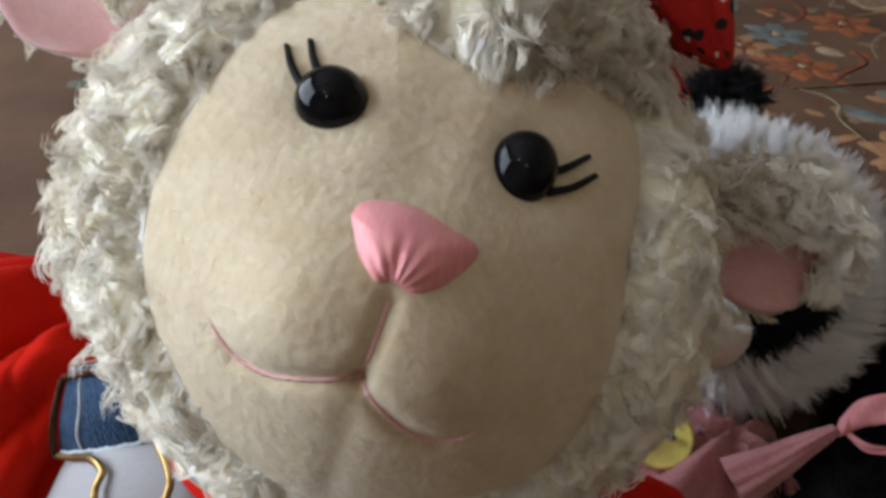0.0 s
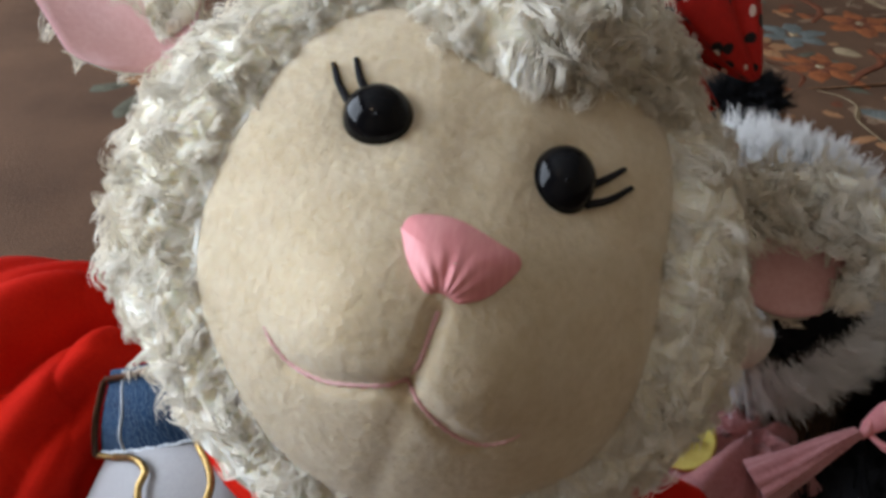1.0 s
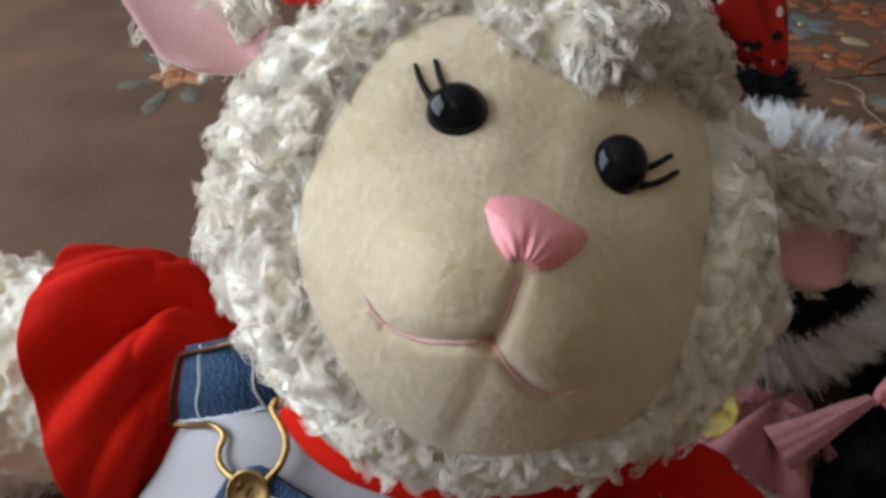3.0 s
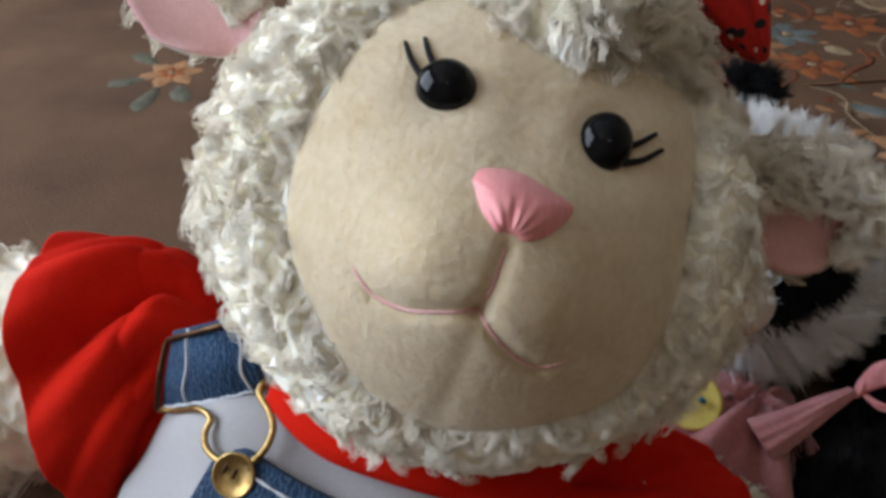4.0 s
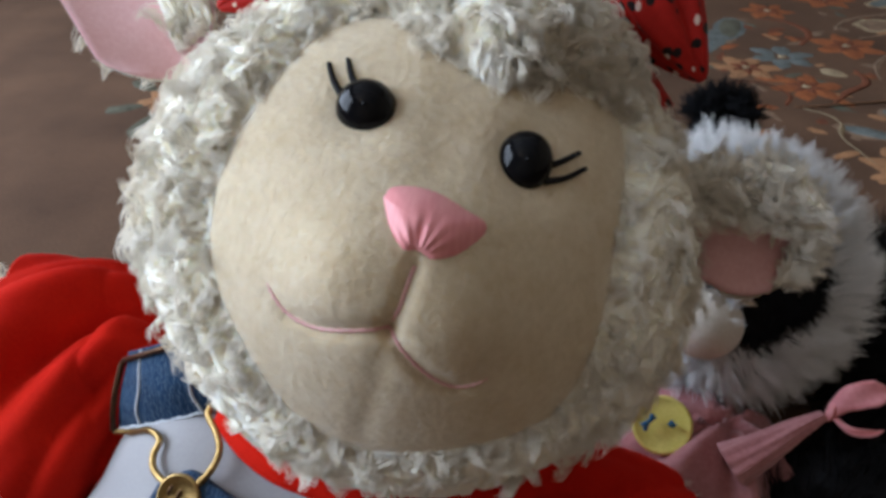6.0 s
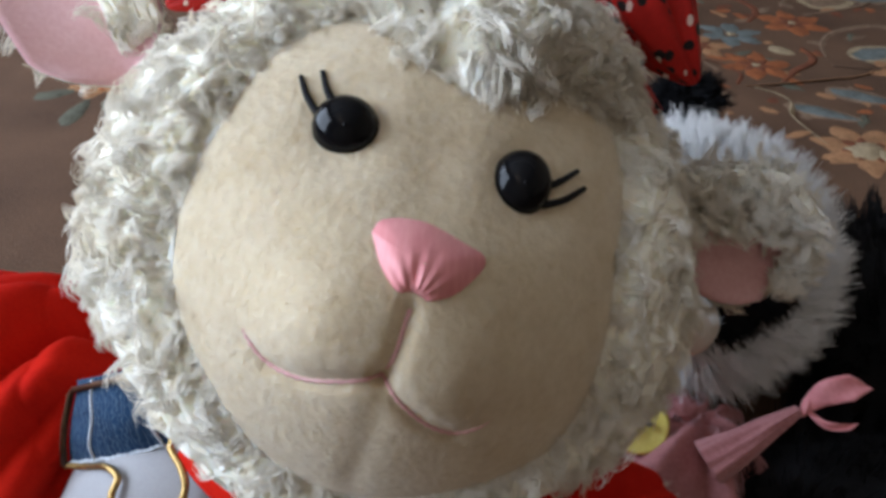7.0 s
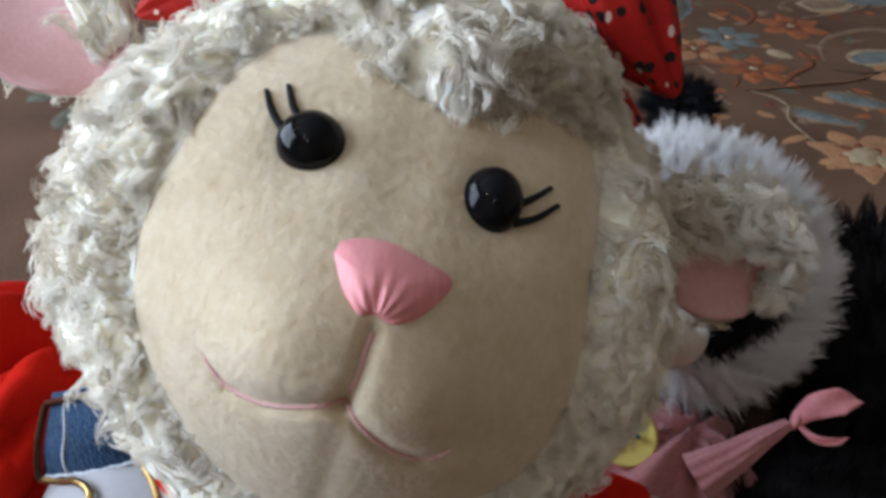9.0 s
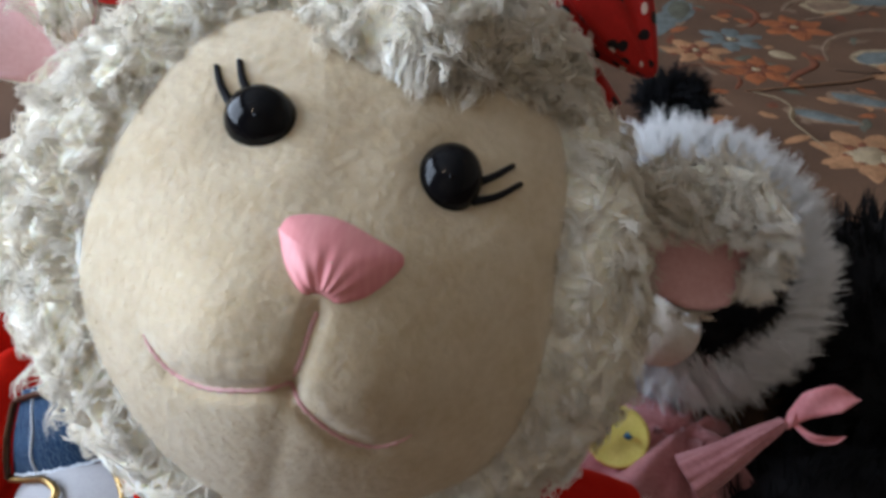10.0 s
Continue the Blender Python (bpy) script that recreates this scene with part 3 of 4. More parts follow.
part("nose", nose_shape(), SATIN, lamb, "puffed pink satin nose gathered at the bottom")
for line in (PHILTRUM, SMILE_A, SMILE_B):
    l = smooth_line([(*p, 0) for p in line], 60)
    r = 0.00072 * (1 + 0.25 * np.sin(np.arange(60) * 1.9)) * np.clip(np.linspace(1, -0.0, 60) * 4, 0.3, 1)
    part("mouth_stitch", sweep(face(l[:, 0], l[:, 1], -0.0001 - 0.0006 * np.clip(np.linspace(-3, 1, 60), 0, 1)), r, 8), THREAD_PINK, lamb, "pink stitched mouth line")


# short nap of the fleece
n = 26000
fx, fy = rng.uniform(-0.078, 0.080, n), rng.uniform(-0.082, 0.080, n)
ok = inside(fx, fy, RIM)
for line in (PHILTRUM, SMILE_A, SMILE_B):
    ok &= gap(fx, fy, line) > 0.0011
fx, fy = fx[ok], fy[ok]
fp = face(fx, fy)
fn = unit(np.cross(face(fx + 0.0005, fy) - fp, face(fx, fy + 0.0005) - fp))
fur("fleece_nap", strands(fp - fn * 0.0003, fn, rng.normal(0, 1, fp.shape) + HEAD_R[:, 1] * -0.4, rng.uniform(0.0006, 0.0013, len(fp)), 0.000065, rng.uniform(0.6, 1.6, len(fp)), 0.0002, rng, 1, 0.0, 3, 0.6), FUZZ, head, "short soft fleece nap")


# wool on the head
def rim_angle(ph):
    """How far from the face's axis the wool begins, for each direction round it."""
    th = np.linspace(0.3, 1.5, 400)
    out = []
    for a in ph:
        ok = inside(A * np.sin(th) * np.cos(a), B * np.sin(th) * np.sin(a), RIM)
        out.append(th[ok].max() if ok.any() else 0.3)
    return np.array(out)


def head_wool():
    rows, cols = 230, 900
    ph = np.linspace(0, 2 * np.pi, cols, endpoint=False)
    t0 = rim_angle(ph)
    t0 = (np.roll(t0, 3) + np.roll(t0, -3) + t0) / 3 - 0.035
    s = np.linspace(0, 1, rows)[:, None] ** 1.5
    th = t0[None] + (2.75 - t0[None]) * s
    x, y, z = A * np.sin(th) * np.cos(ph), B * np.sin(th) * np.sin(ph), CC * np.cos(th)
    p = np.stack([x, y, z], -1)
    p[..., 2] += np.where(z > 0, relief(x, y) * np.clip(z / 0.02, 0, 1), 0)
    nrm = unit(np.stack([x / A ** 2, y / B ** 2, z / CC ** 2], -1))
    edge = np.clip((th - t0[None]) / 0.13, 0, 1)
    base = 0.0036 * edge ** 0.8 - 0.0010 + 0.006 * edge * mound(x, y, 0.017, 0.084, 0.035, 0.018) * (z > 0)
    for cx, cy, cr, ch in ((-0.004, 0.074, 0.007, 0.008), (0.007, 0.069, 0.006, 0.009), (0.019, 0.075, 0.0075, 0.010), (0.033, 0.080, 0.007, 0.009), (-0.018, 0.083, 0.008, 0.007), (0.048, 0.081, 0.007, 0.006), (0.006, 0.087, 0.007, 0.009), (0.026, 0.092, 0.008, 0.009), (-0.034, 0.086, 0.008, 0.004)):
        base = base + ch * edge * mound(x, y, cx, cy, cr, cr) * (z > 0)
    base = base * np.where(y < -0.05, 0.75, 1)
    base = base + 0.0055 * np.clip((th - t0[None] - 0.08) / 0.3, 0, 1) * np.clip(1 + (y + 0.03) / 0.03, 0, 1)
    radial = unit(np.stack([x, y, 0 * z], -1))
    flow = 0.35 * radial + np.array((0, -0.55, 0))
    flow = flow * (1 - mound(x, y, 0.015, 0.072, 0.03, 0.02) * (z > 0))[..., None]
    q = woolly(p, nrm, 2300, 0.018, 0.0056, 0.0040, rng, True, flow, base, 0.30 + 0.70 * np.clip((th - t0[None]) / 0.11, 0, 1))
    q[:4] -= np.array((0.007, 0.004, 0.002, 0.001))[:, None, None] * nrm[:4]
    return q, nrm, flow, th - t0[None]


wq, wn, wf, wd = head_wool()
wx, wy, wz = wq[..., 0], wq[..., 1], wq[..., 2]
part("wool", grid(placed(wq), True), WOOL, lamb, "curly cream wool in soft tangled locks")
shown = (wz > -0.055) & (wd > 0.004)
low = wy < -0.055
near = (wz > 0.0) & (wd < 0.30) & (wd > 0.012)
front = (wz > 0.02) & (wy > 0.060) & (wx > -0.035) & (wx < 0.060) & (wd > 0.006) & (wd < 0.4)


def fleece_locks(q, nrm, flow, n, ok, length, bend, curl, per=16, spread=0.0030, width=0.00027, sway=0.7):
    """Soft locks, each of many fine wavy hairs that close up towards the tip."""
    pick = np.flatnonzero(ok.ravel())
    pick = pick[rng.integers(0, len(pick), n)]
    r, u, f = q.reshape(-1, 3)[pick], nrm.reshape(-1, 3)[pick], np.broadcast_to(flow, q.shape).reshape(-1, 3)[pick]
    u = unit(u + 0.25 * rng.normal(0, 1, r.shape))
    return strands(r - u * 0.0026, u, f + sway * rng.normal(0, 1, r.shape), rng.uniform(*length, n), width, rng.uniform(*bend, n), rng.uniform(*curl, n), rng, per, spread, 6, 1.1, 3, 0.8, 0.84)

hairs = [fleece_locks(wq, wn, wf, 720, shown & ~low & (wd > 0.05), (0.010, 0.016), (1.7, 2.8), (0.0012, 0.0028)),
         fleece_locks(wq, wn, wf, 200, shown & low & (wd > 0.03), (0.009, 0.015), (1.9, 3.0), (0.0012, 0.0028)),
         fleece_locks(wq, wn, wf, 200, near & (wd < 0.09), (0.006, 0.011), (1.3, 2.4), (0.0008, 0.0018), 18, 0.0022),
         fleece_locks(wq, wn, wf, 90, front, (0.012, 0.020), (2.0, 3.6), (0.0016, 0.0034), 24, 0.0034)]


def curls(n, ok, length, bend, width):
    """Thick soft curls lying on the wool."""
    pick = np.flatnonzero(ok.ravel())
    pick = pick[rng.integers(0, len(pick), n)]
    r, u, f = wq.reshape(-1, 3)[pick], wn.reshape(-1, 3)[pick], wf.reshape(-1, 3)[pick]
    u = unit(u + 0.5 * rng.normal(0, 1, r.shape))
    return strands(r - u * 0.002, u, f + 0.7 * rng.normal(0, 1, r.shape), rng.uniform(*length, n), width, rng.uniform(*bend, n), 0.0012, rng, 1, 0.0005, 8, 1.2, 6, 0.8)

tip = np.array([(0.0070 + 0.0050 * k, 0.0670, 0) for k in np.linspace(-1, 1, 7)])
tip[:, 2] = CC * np.sqrt(1 - (tip[:, 0] / A) ** 2 - (tip[:, 1] / B) ** 2) + 0.006
tuft = strands(tip, np.tile((0.0, -0.5, 0.85), (7, 1)), np.tile((0.1, -1.0, 0.0), (7, 1)), np.linspace(0.009, 0.013, 7), 0.0022, np.full(7, 1.5), 0.001, rng, 1, 0.0005, 8, 1.3, 6, 0.8)
v, f = cat(tuft, curls(36, front, (0.009, 0.014), (2.6, 4.6), 0.0022))
fur("wool_curl", (placed(v), f), WOOL, lamb, "thick soft curls of cream wool")
hairs.append(strands(tip, np.tile((0.0, -0.4, 0.9), (7, 1)), np.tile((0.1, -1.0, 0.0), (7, 1)), np.linspace(0.009, 0.013, 7), 0.00025, np.full(7, 1.6), np.full(7, 0.001), rng, 34, 0.0026, 7, 1.3))
v, f = cat(*hairs)
fur("wool_tangle", (placed(v), f), WOOL_HAIR, lamb, "loose curly wool hairs")


def ear(base, tip, half, cup, facing, wool_side, trim, pink):
    """A cupped ear: a pink lining, a wool back, wool along one side of its front."""
    base, tip = np.asarray(base, float), np.asarray(tip, float)
    along = unit(tip - base)
    face_dir = unit(np.asarray(facing, float) - along * (np.asarray(facing, float) @ along))
    across = np.cross(face_dir, along)
    s, t = np.linspace(0, 1, 24)[:, None], np.linspace(-1, 1, 21)[None, :]
    w = half * (0.45 + 0.55 * np.sin(np.clip(s * 1.15 + 0.25, 0, 1.57))) * np.sqrt(np.clip(1 - (np.clip(s - 0.45, 0, 1) / 0.56) ** 2, 0.0, 1))
    w = w * np.sqrt(np.clip(s / 0.16 + 0.30, 0, 1))
    p = base + (tip - base) * s[..., None] * np.ones_like(t)[..., None] + across * (w * t)[..., None] + face_dir * (cup * (t ** 2 - 0.5) + 0.003 * np.sin(5 * s + 2 * t))[..., None]
    nrm = np.broadcast_to(face_dir, p.shape)
    whole = part("ear", slab(placed(p[:, trim:21 - trim]), nrm[:, trim:21 - trim] @ HEAD_R.T, 0.0025), WOOL, lamb, "drooping wool-backed ear with pink lining")
    s0, s1, c0, c1 = pink
    inner = p[s0:s1, c0:c1] + face_dir * 0.0008
    part("lining", slab(placed(inner), nrm[s0:s1, c0:c1] @ HEAD_R.T, 0.002), EAR_PINK, whole, "soft pink ear lining")
    def sheet(lo, hi, s0, s1, turned, count):
        u, w_ = np.linspace(s0, s1, 110) * 23, (np.linspace(lo, hi, 110) + 1) * 10
        rows = np.stack([np.stack([np.interp(u, np.arange(24), p[:, c, k]) for k in range(3)], -1) for c in range(21)], 1)
        q = np.stack([np.stack([np.interp(w_, np.arange(21), rows[r, :, k]) for k in range(3)], -1) for r in range(110)])
        n = np.broadcast_to(face_dir * turned, q.shape)
        e = np.minimum(np.minimum(np.linspace(0, 1, 110), np.linspace(1, 0, 110))[:, None] * 14, np.minimum(np.linspace(0, 1, 110), np.linspace(1, 0, 110))[None, :] * 16)
        q = q + n * (0.0045 * np.clip(e, 0, 1) + 0.0010)[..., None] if turned < 0 else q + n * 0.0005
        base = (0.009 if turned > 0 else 0.005) * np.sqrt(np.clip(e * 0.5, 0, 1)) - 0.0015
        w2 = woolly(q, n, count * 2, 0.018, 0.0034, 0.0065, rng, False, np.broadcast_to(0.5 * along, q.shape), base)
        v, f = fleece_locks(w2, n, 0.5 * along, int(count * 0.5), np.ones(w2.shape[:2], bool), (0.009, 0.016), (1.4, 2.8), (0.0010, 0.0026), 16, 0.0026)
        fur("ear_tangle", (placed(v), f), WOOL_HAIR, whole)
        return grid(placed(w2))
    part("ear_wool", sheet(-0.98, 0.98, 0.02, 0.98, -1, 420), WOOL, whole)
    for lo, hi, s0, s1, count in wool_side:
        part("ear_wool", sheet(lo, hi, s0, s1, 1, count), WOOL, whole)
    return whole

ear((-0.129, 0.037, -0.012), (-0.203, 0.121, -0.024), 0.041, 0.016, (0.25, -0.25, 1), ((-0.98, -0.15, 0.10, 0.95, 190),), 0, (0, 24, 0, 21))
ear((0.100, 0.050, -0.002), (0.163, 0.048, 0.008), 0.038, 0.003, (0.1, -0.6, 1), ((0.14, 1.0, 0.02, 0.99, 240), (-0.5, 0.10, 0.88, 0.99, 60)), 2, (1, 21, 1, 13))

# ---- kerchief round the head, behind the forelock ----
kerchief = thing("headscarf", placed((0, 0.1, -0.01)), "red cotton headscarf printed with black dots", "headscarf")


def puff(centre, long_axis, wide, deep, seed):
    """A soft gathered lobe of cloth, pinched at one end."""
    d = unit(np.asarray(long_axis, float))
    side = unit(np.cross((0, 0, 1.0), d))
    th, ph = np.linspace(0.03, np.pi - 0.03, 40)[:, None], np.linspace(0, 2 * np.pi, 72, endpoint=False)[None, :]
    s, r = -np.cos(th) * np.ones_like(ph), np.sin(th) ** 0.8 * (1 - 0.6 * np.clip(-np.cos(th), 0, 1) ** 1.5) * (1 + 0.13 * np.sin(4 * ph + 2.5 * np.cos(th) + seed) + 0.08 * np.sin(9 * ph + 3 * np.cos(th) + seed))
    p = np.asarray(centre, float) + s[..., None] * np.asarray(long_axis, float) + (wide * r * np.cos(ph))[..., None] * side + (deep * r * np.sin(ph))[..., None] * np.array((0, 0, 1.0))
    v, f = grid(placed(p), True)
    return v, list(f) + [tuple(range(72)), tuple(range(40 * 72 - 1, 39 * 72 - 1, -1))]

part("cloth_fold", puff((0.054, 0.131, 0.014), (0.038, -0.031, 0.004), 0.020, 0.020, 0.3), PRINT, kerchief)
part("cloth_fold", puff((-0.084, 0.100, -0.004), (-0.030, -0.032, 0.006), 0.017, 0.016, 1.7), PRINT, kerchief)
ang = np.linspace(radians(46), radians(140), 40)
part("cloth_band", sweep(placed(np.stack([0.121 * np.cos(ang), 0.121 * np.sin(ang), np.full(40, -0.008)], 1)), 0.016, 14, 0.5), PRINT, kerchief)

# ---- shirt ----
TORSO, TR = np.array((0.0, -0.2, -0.105)), np.array((0.132, 0.15, 0.105))


def torso_at(x, y, lift=0.0):
    x, y = np.broadcast_arrays(np.asarray(x, float), np.asarray(y, float))
    r = TR + lift
    return np.stack([x, y, TORSO[2] + r[2] * np.sqrt(np.clip(1 - ((x - TORSO[0]) / r[0]) ** 2 - ((y - TORSO[1]) / r[1]) ** 2, 0.0, None))], -1)


def settle(p):
    """Seated on the floor: flattened underneath."""
    p = np.array(p, float)
    p[..., 2] = np.maximum(p[..., 2], 0.002)
    return p


def wrinkled(p):
    q = (p - HEAD_C) @ HEAD_R
    k = 0.0026 * np.sin(60 * q[..., 0] + 45 * q[..., 1]) + 0.0020 * np.sin(120 * q[..., 1] - 60 * q[..., 0])
    return settle(p + unit(p - placed(TORSO)) * k[..., None])

shirt = thing("toy_shirt", (-0.06, 0.18, 0.0), "white knit toy shirt with red sleeves and collar", "shirt")
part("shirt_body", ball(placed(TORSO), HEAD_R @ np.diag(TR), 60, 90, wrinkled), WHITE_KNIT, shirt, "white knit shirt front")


def collar_shape():
    x = np.linspace(-0.066, 0.096, 60)[:, None]
    w = np.linspace(0, 1, 7)[None, :]
    y = -0.1250 + 0.030 * w + 0.012 * (np.clip(-x - 0.02, 0, 1) / 0.045) ** 2 + 0.03 * (x / 0.1) ** 2 * w
    p = torso_at(x, np.clip(y, -0.2, -0.062), 0.007) + np.array((0, 0, 1)) * (0.004 * np.sin(np.pi * w))[..., None]
    return slab(placed(p), np.broadcast_to(HEAD_R[:, 2], p.shape), 0.004)

part("collar", collar_shape(), RED, shirt, "red ribbed collar")


def sleeve_shape(start, end, r0, r1, seed):
    start, end = np.asarray(start, float), np.asarray(end, float)
    t = unit(end - start)
    up = unit(np.array((0, 0, 1.0)) - t * t[2])
    side = np.cross(t, up)
    cap = np.linspace(-0.62, -0.02, 14)
    s = np.concatenate([cap, np.linspace(0, 1, 46), [1.01, 1.0, 0.95]])
    shrink = np.concatenate([np.sqrt(np.clip(1 - (cap / 0.63) ** 2, 0.001, 1)), np.ones(46), [0.985, 0.965, 0.95]])
    a = np.linspace(0, 2 * np.pi, 120, endpoint=False)
    rings = []
    for q, k in zip(s, shrink):
        u = min(max(q, -0.3), 1)
        r = r0 + (r1 - r0) * max(u, 0) ** 0.7
        fold = 0
        for n, tw, amp, ph in ((3, 2.6, 0.016, seed), (5, 4.6, 0.016, 2.1 * seed), (8, 5.5, 0.013, seed + 1), (13, 4.0, 0.005, seed)):
            fold = fold + amp * (np.abs(np.sin((n * a + tw * u + ph) / 2)) ** 0.75 - 0.6) * (0.35 + 0.65 * np.clip(1.1 - u, 0, 1))
        rr = (r + fold) * k
        rings.append(start + (end - start) * q + rr[:, None] * (np.cos(a)[:, None] * up + np.sin(a)[:, None] * side))
    return grid(settle(rings), True)

part("sleeve", sleeve_shape((-0.2150, 0.2560, 0.1000), (-0.2655, 0.2480, 0.0885), 0.056, 0.085, 0.4), RED, shirt, "red knit short sleeve with soft folds")
part("sleeve", sleeve_shape(placed((0.085, -0.135, -0.085)), placed((0.185, -0.150, -0.115)), 0.050, 0.062, 2.0), RED, shirt, "red knit short sleeve with soft folds")

# woolly arms
for name_, line, r in (("arm", ((-0.2706, 0.2554, 0.0946), (-0.3187, 0.2515, 0.0851), (-0.3679, 0.2403, 0.083), (-0.4173, 0.2302, 0.0823)), (0.056, 0.067, 0.068, 0.04)),
                       ("arm", tuple(tuple(placed(p)) for p in ((0.12, -0.14, -0.09), (0.20, -0.152, -0.12), (0.25, -0.165, -0.14))), (0.045, 0.048, 0.03))):
    l = smooth_line(line, 90)
    rr = np.interp(np.linspace(0, 1, 90), np.linspace(0, 1, len(r)), r)
    t = unit(np.gradient(l, axis=0))
    up = unit(np.array((0, 0, 1.0)) - t * t[:, 2:3])
    a = np.linspace(0, 2 * np.pi, 200, endpoint=False)[None, :, None]
    nrm = np.cos(a) * up[:, None] + np.sin(a) * np.cross(t, up)[:, None]
    p = l[:, None] + nrm * rr[:, None, None]
    q = woolly(p, nrm, 900, 0.022, 0.0036, 0.008, rng, True, np.broadcast_to(0.6 * t[:, None], p.shape))
    limb = part(name_, grid(q, True), WOOL, lamb, "woolly cream arm")
    n = 650
    k, m = rng.integers(len(l) // 3, len(l), n), rng.integers(0, 200, n)
    fur("arm_hair", strands(q[k, m], nrm[k, m], t[k] * 0.5 + rng.normal(0, 0.6, (n, 3)), rng.uniform(0.008, 0.018, n), 0.00034, rng.uniform(0.8, 2.0, n), 0.0018, rng, 11, 0.0026, 5), WOOL_HAIR, limb)

# ---- overalls ----
overalls = thing("denim_overalls", (-0.06, 0.16, 0.0), "blue denim toy overalls with pale stitching and brass buckle", "overalls")
BL, BR, TL, TRC = np.array((-0.1216, -0.1465, -0.0712)), np.array((-0.0680, -0.1100, -0.0380)), np.array((-0.1263, -0.1079, -0.0640)), np.array((-0.0850, -0.0790, -0.0300))


def strap_at(u, v, lift=0.0):
    """u across the strap, v up it."""
    u, v = np.asarray(u, float)[..., None], np.asarray(v, float)[..., None]
    p = (BL * (1 - u) + BR * u) * (1 - v) + (TL * (1 - u) + TRC * u) * v
    return p + np.array((0, 0, 1.0)) * (0.006 * np.sin(np.pi * np.clip(u, 0, 1)) + 0.004 * np.sin(np.pi * np.clip(v, 0, 1)) + lift)

u, v = np.meshgrid(np.linspace(0, 1, 22), np.linspace(0.0, 1.12, 30))
strap = part("strap", slab(placed(strap_at(u, v)), np.broadcast_to(HEAD_R[:, 2], u.shape + (3,)), 0.0035), DENIM, overalls, "faded blue denim shoulder strap")
for uu in (0.27, 0.86):
    vv = np.linspace(0.02, 1.10, 70)
    part("stitching", sweep(placed(strap_at(uu + 0.02 * np.sin(vv * 9 + uu * 9), vv, 0.0004)), 0.0007 * (1 + 0.4 * np.sin(np.arange(70) * 1.6)), 6), STITCH, strap, "pale thread stitching")
for v0 in (0.02,):
    uu = np.linspace(0.02, 0.98, 50)
    part("frayed_hem", sweep(placed(strap_at(uu, v0 + 0.01 * np.sin(uu * 40), 0.0002)), 0.0008 * (1 + 0.5 * np.sin(np.arange(50) * 2.3)), 6), STITCH, strap)


def bib_shape():
    u, v = np.meshgrid(np.linspace(0, 1, 40), np.linspace(0, 1, 24))
    x = -0.080 + 0.165 * u - 0.02 * (1 - u) * v + 0.02 * u * v
    y = -0.1330 - 0.012 * np.sin(np.pi * u) * 0.6 - 0.012 * np.exp(-(u / 0.05) ** 2) - 0.10 * v
    p = torso_at(x, y, 0.005)
    return slab(placed(p), np.broadcast_to(HEAD_R[:, 2], p.shape), 0.004)

bib = part("bib", bib_shape(), DENIM, overalls, "blue denim bib front")
xs = np.linspace(-0.074, 0.078, 60)
uu = (xs + 0.08) / 0.165
part("stitching", sweep(placed(torso_at(xs, -0.1365 - 0.0072 * np.sin(np.pi * uu) - 0.004, 0.0056)), 0.0007 * (1 + 0.4 * np.sin(np.arange(60) * 1.7)), 6), STITCH, bib, "pale thread stitching")

buckle = part("buckle", sweep(placed(smooth_line([strap_at(-0.03, 0.0, 0.001), (-0.1105, -0.1410, -0.0600), (-0.0975, -0.1310, -0.0420), (-0.0890, -0.1310, -0.0340), (-0.0885, -0.1375, -0.0305),
                                                   (-0.0845, -0.1425, -0.0260), (-0.0745, -0.1440, -0.0195), (-0.0655, -0.1430, -0.0160)], 60)), 0.0017, 10), BRASS, overalls, "bent brass wire buckle")
part("buckle_wire", sweep(placed(smooth_line([strap_at(1.02, 0.03, 0.001), (-0.0700, -0.1065, -0.0345), (-0.0700, -0.1115, -0.0320), (-0.0624, -0.1160, -0.0255), (-0.0574, -0.1218, -0.0205),
                                              (-0.0572, -0.1297, -0.0170), (-0.0607, -0.1374, -0.0155), (-0.0655, -0.1430, -0.0160)], 60)), 0.0017, 10), BRASS, buckle)
part("slide", sweep(placed([strap_at(a, b, 0.0022) for a, b in ((-0.04, 0.02), (-0.045, 0.3), (-0.05, 0.6), (-0.05, 0.97), (-0.02, 1.02), (0.2, 1.03), (0.5, 1.04), (0.9, 1.05))]), 0.0016, 8), DARK_METAL, buckle, "dark bronze strap slide")


def button_shape(c, n, r):
    """A domed disc with a raised rim."""
    a = np.linspace(0, 2 * np.pi, 40, endpoint=False)
    e1 = unit(np.cross(n, (0.2, 1, 0.1)))
    e2 = np.cross(n, e1)
    rings = [c + n * h + r * f * (np.cos(a)[:, None] * e1 + np.sin(a)[:, None] * e2) for f, h in ((1.0, 0), (1.02, 0.001), (0.97, 0.0022), (0.88, 0.0018), (0.84, 0.0012), (0.3, 0.0014), (0.02, 0.0014))]
    v, f = grid(rings, True)
    return v, list(f)

bc, bn = np.array((-0.0668, -0.1462, -0.0165)), unit(np.array((-0.25, 0.1, 1.0)))
button = part("button", join(button_shape(placed(bc + bn * 0.001), HEAD_R @ bn, 0.0105)), BRASS, buckle, "round embossed brass button")
for k in range(3):
    mid = bc + bn * 0.0026 + np.array((-0.0045 + 0.0045 * k, 0.002 - 0.001 * k, 0.0))
    part("embossed_bar", sweep(placed([mid + np.array((0, -0.0022, 0)), mid, mid + np.array((0.0004, 0.0022, 0))]), 0.0008, 6), DARK_METAL, button)

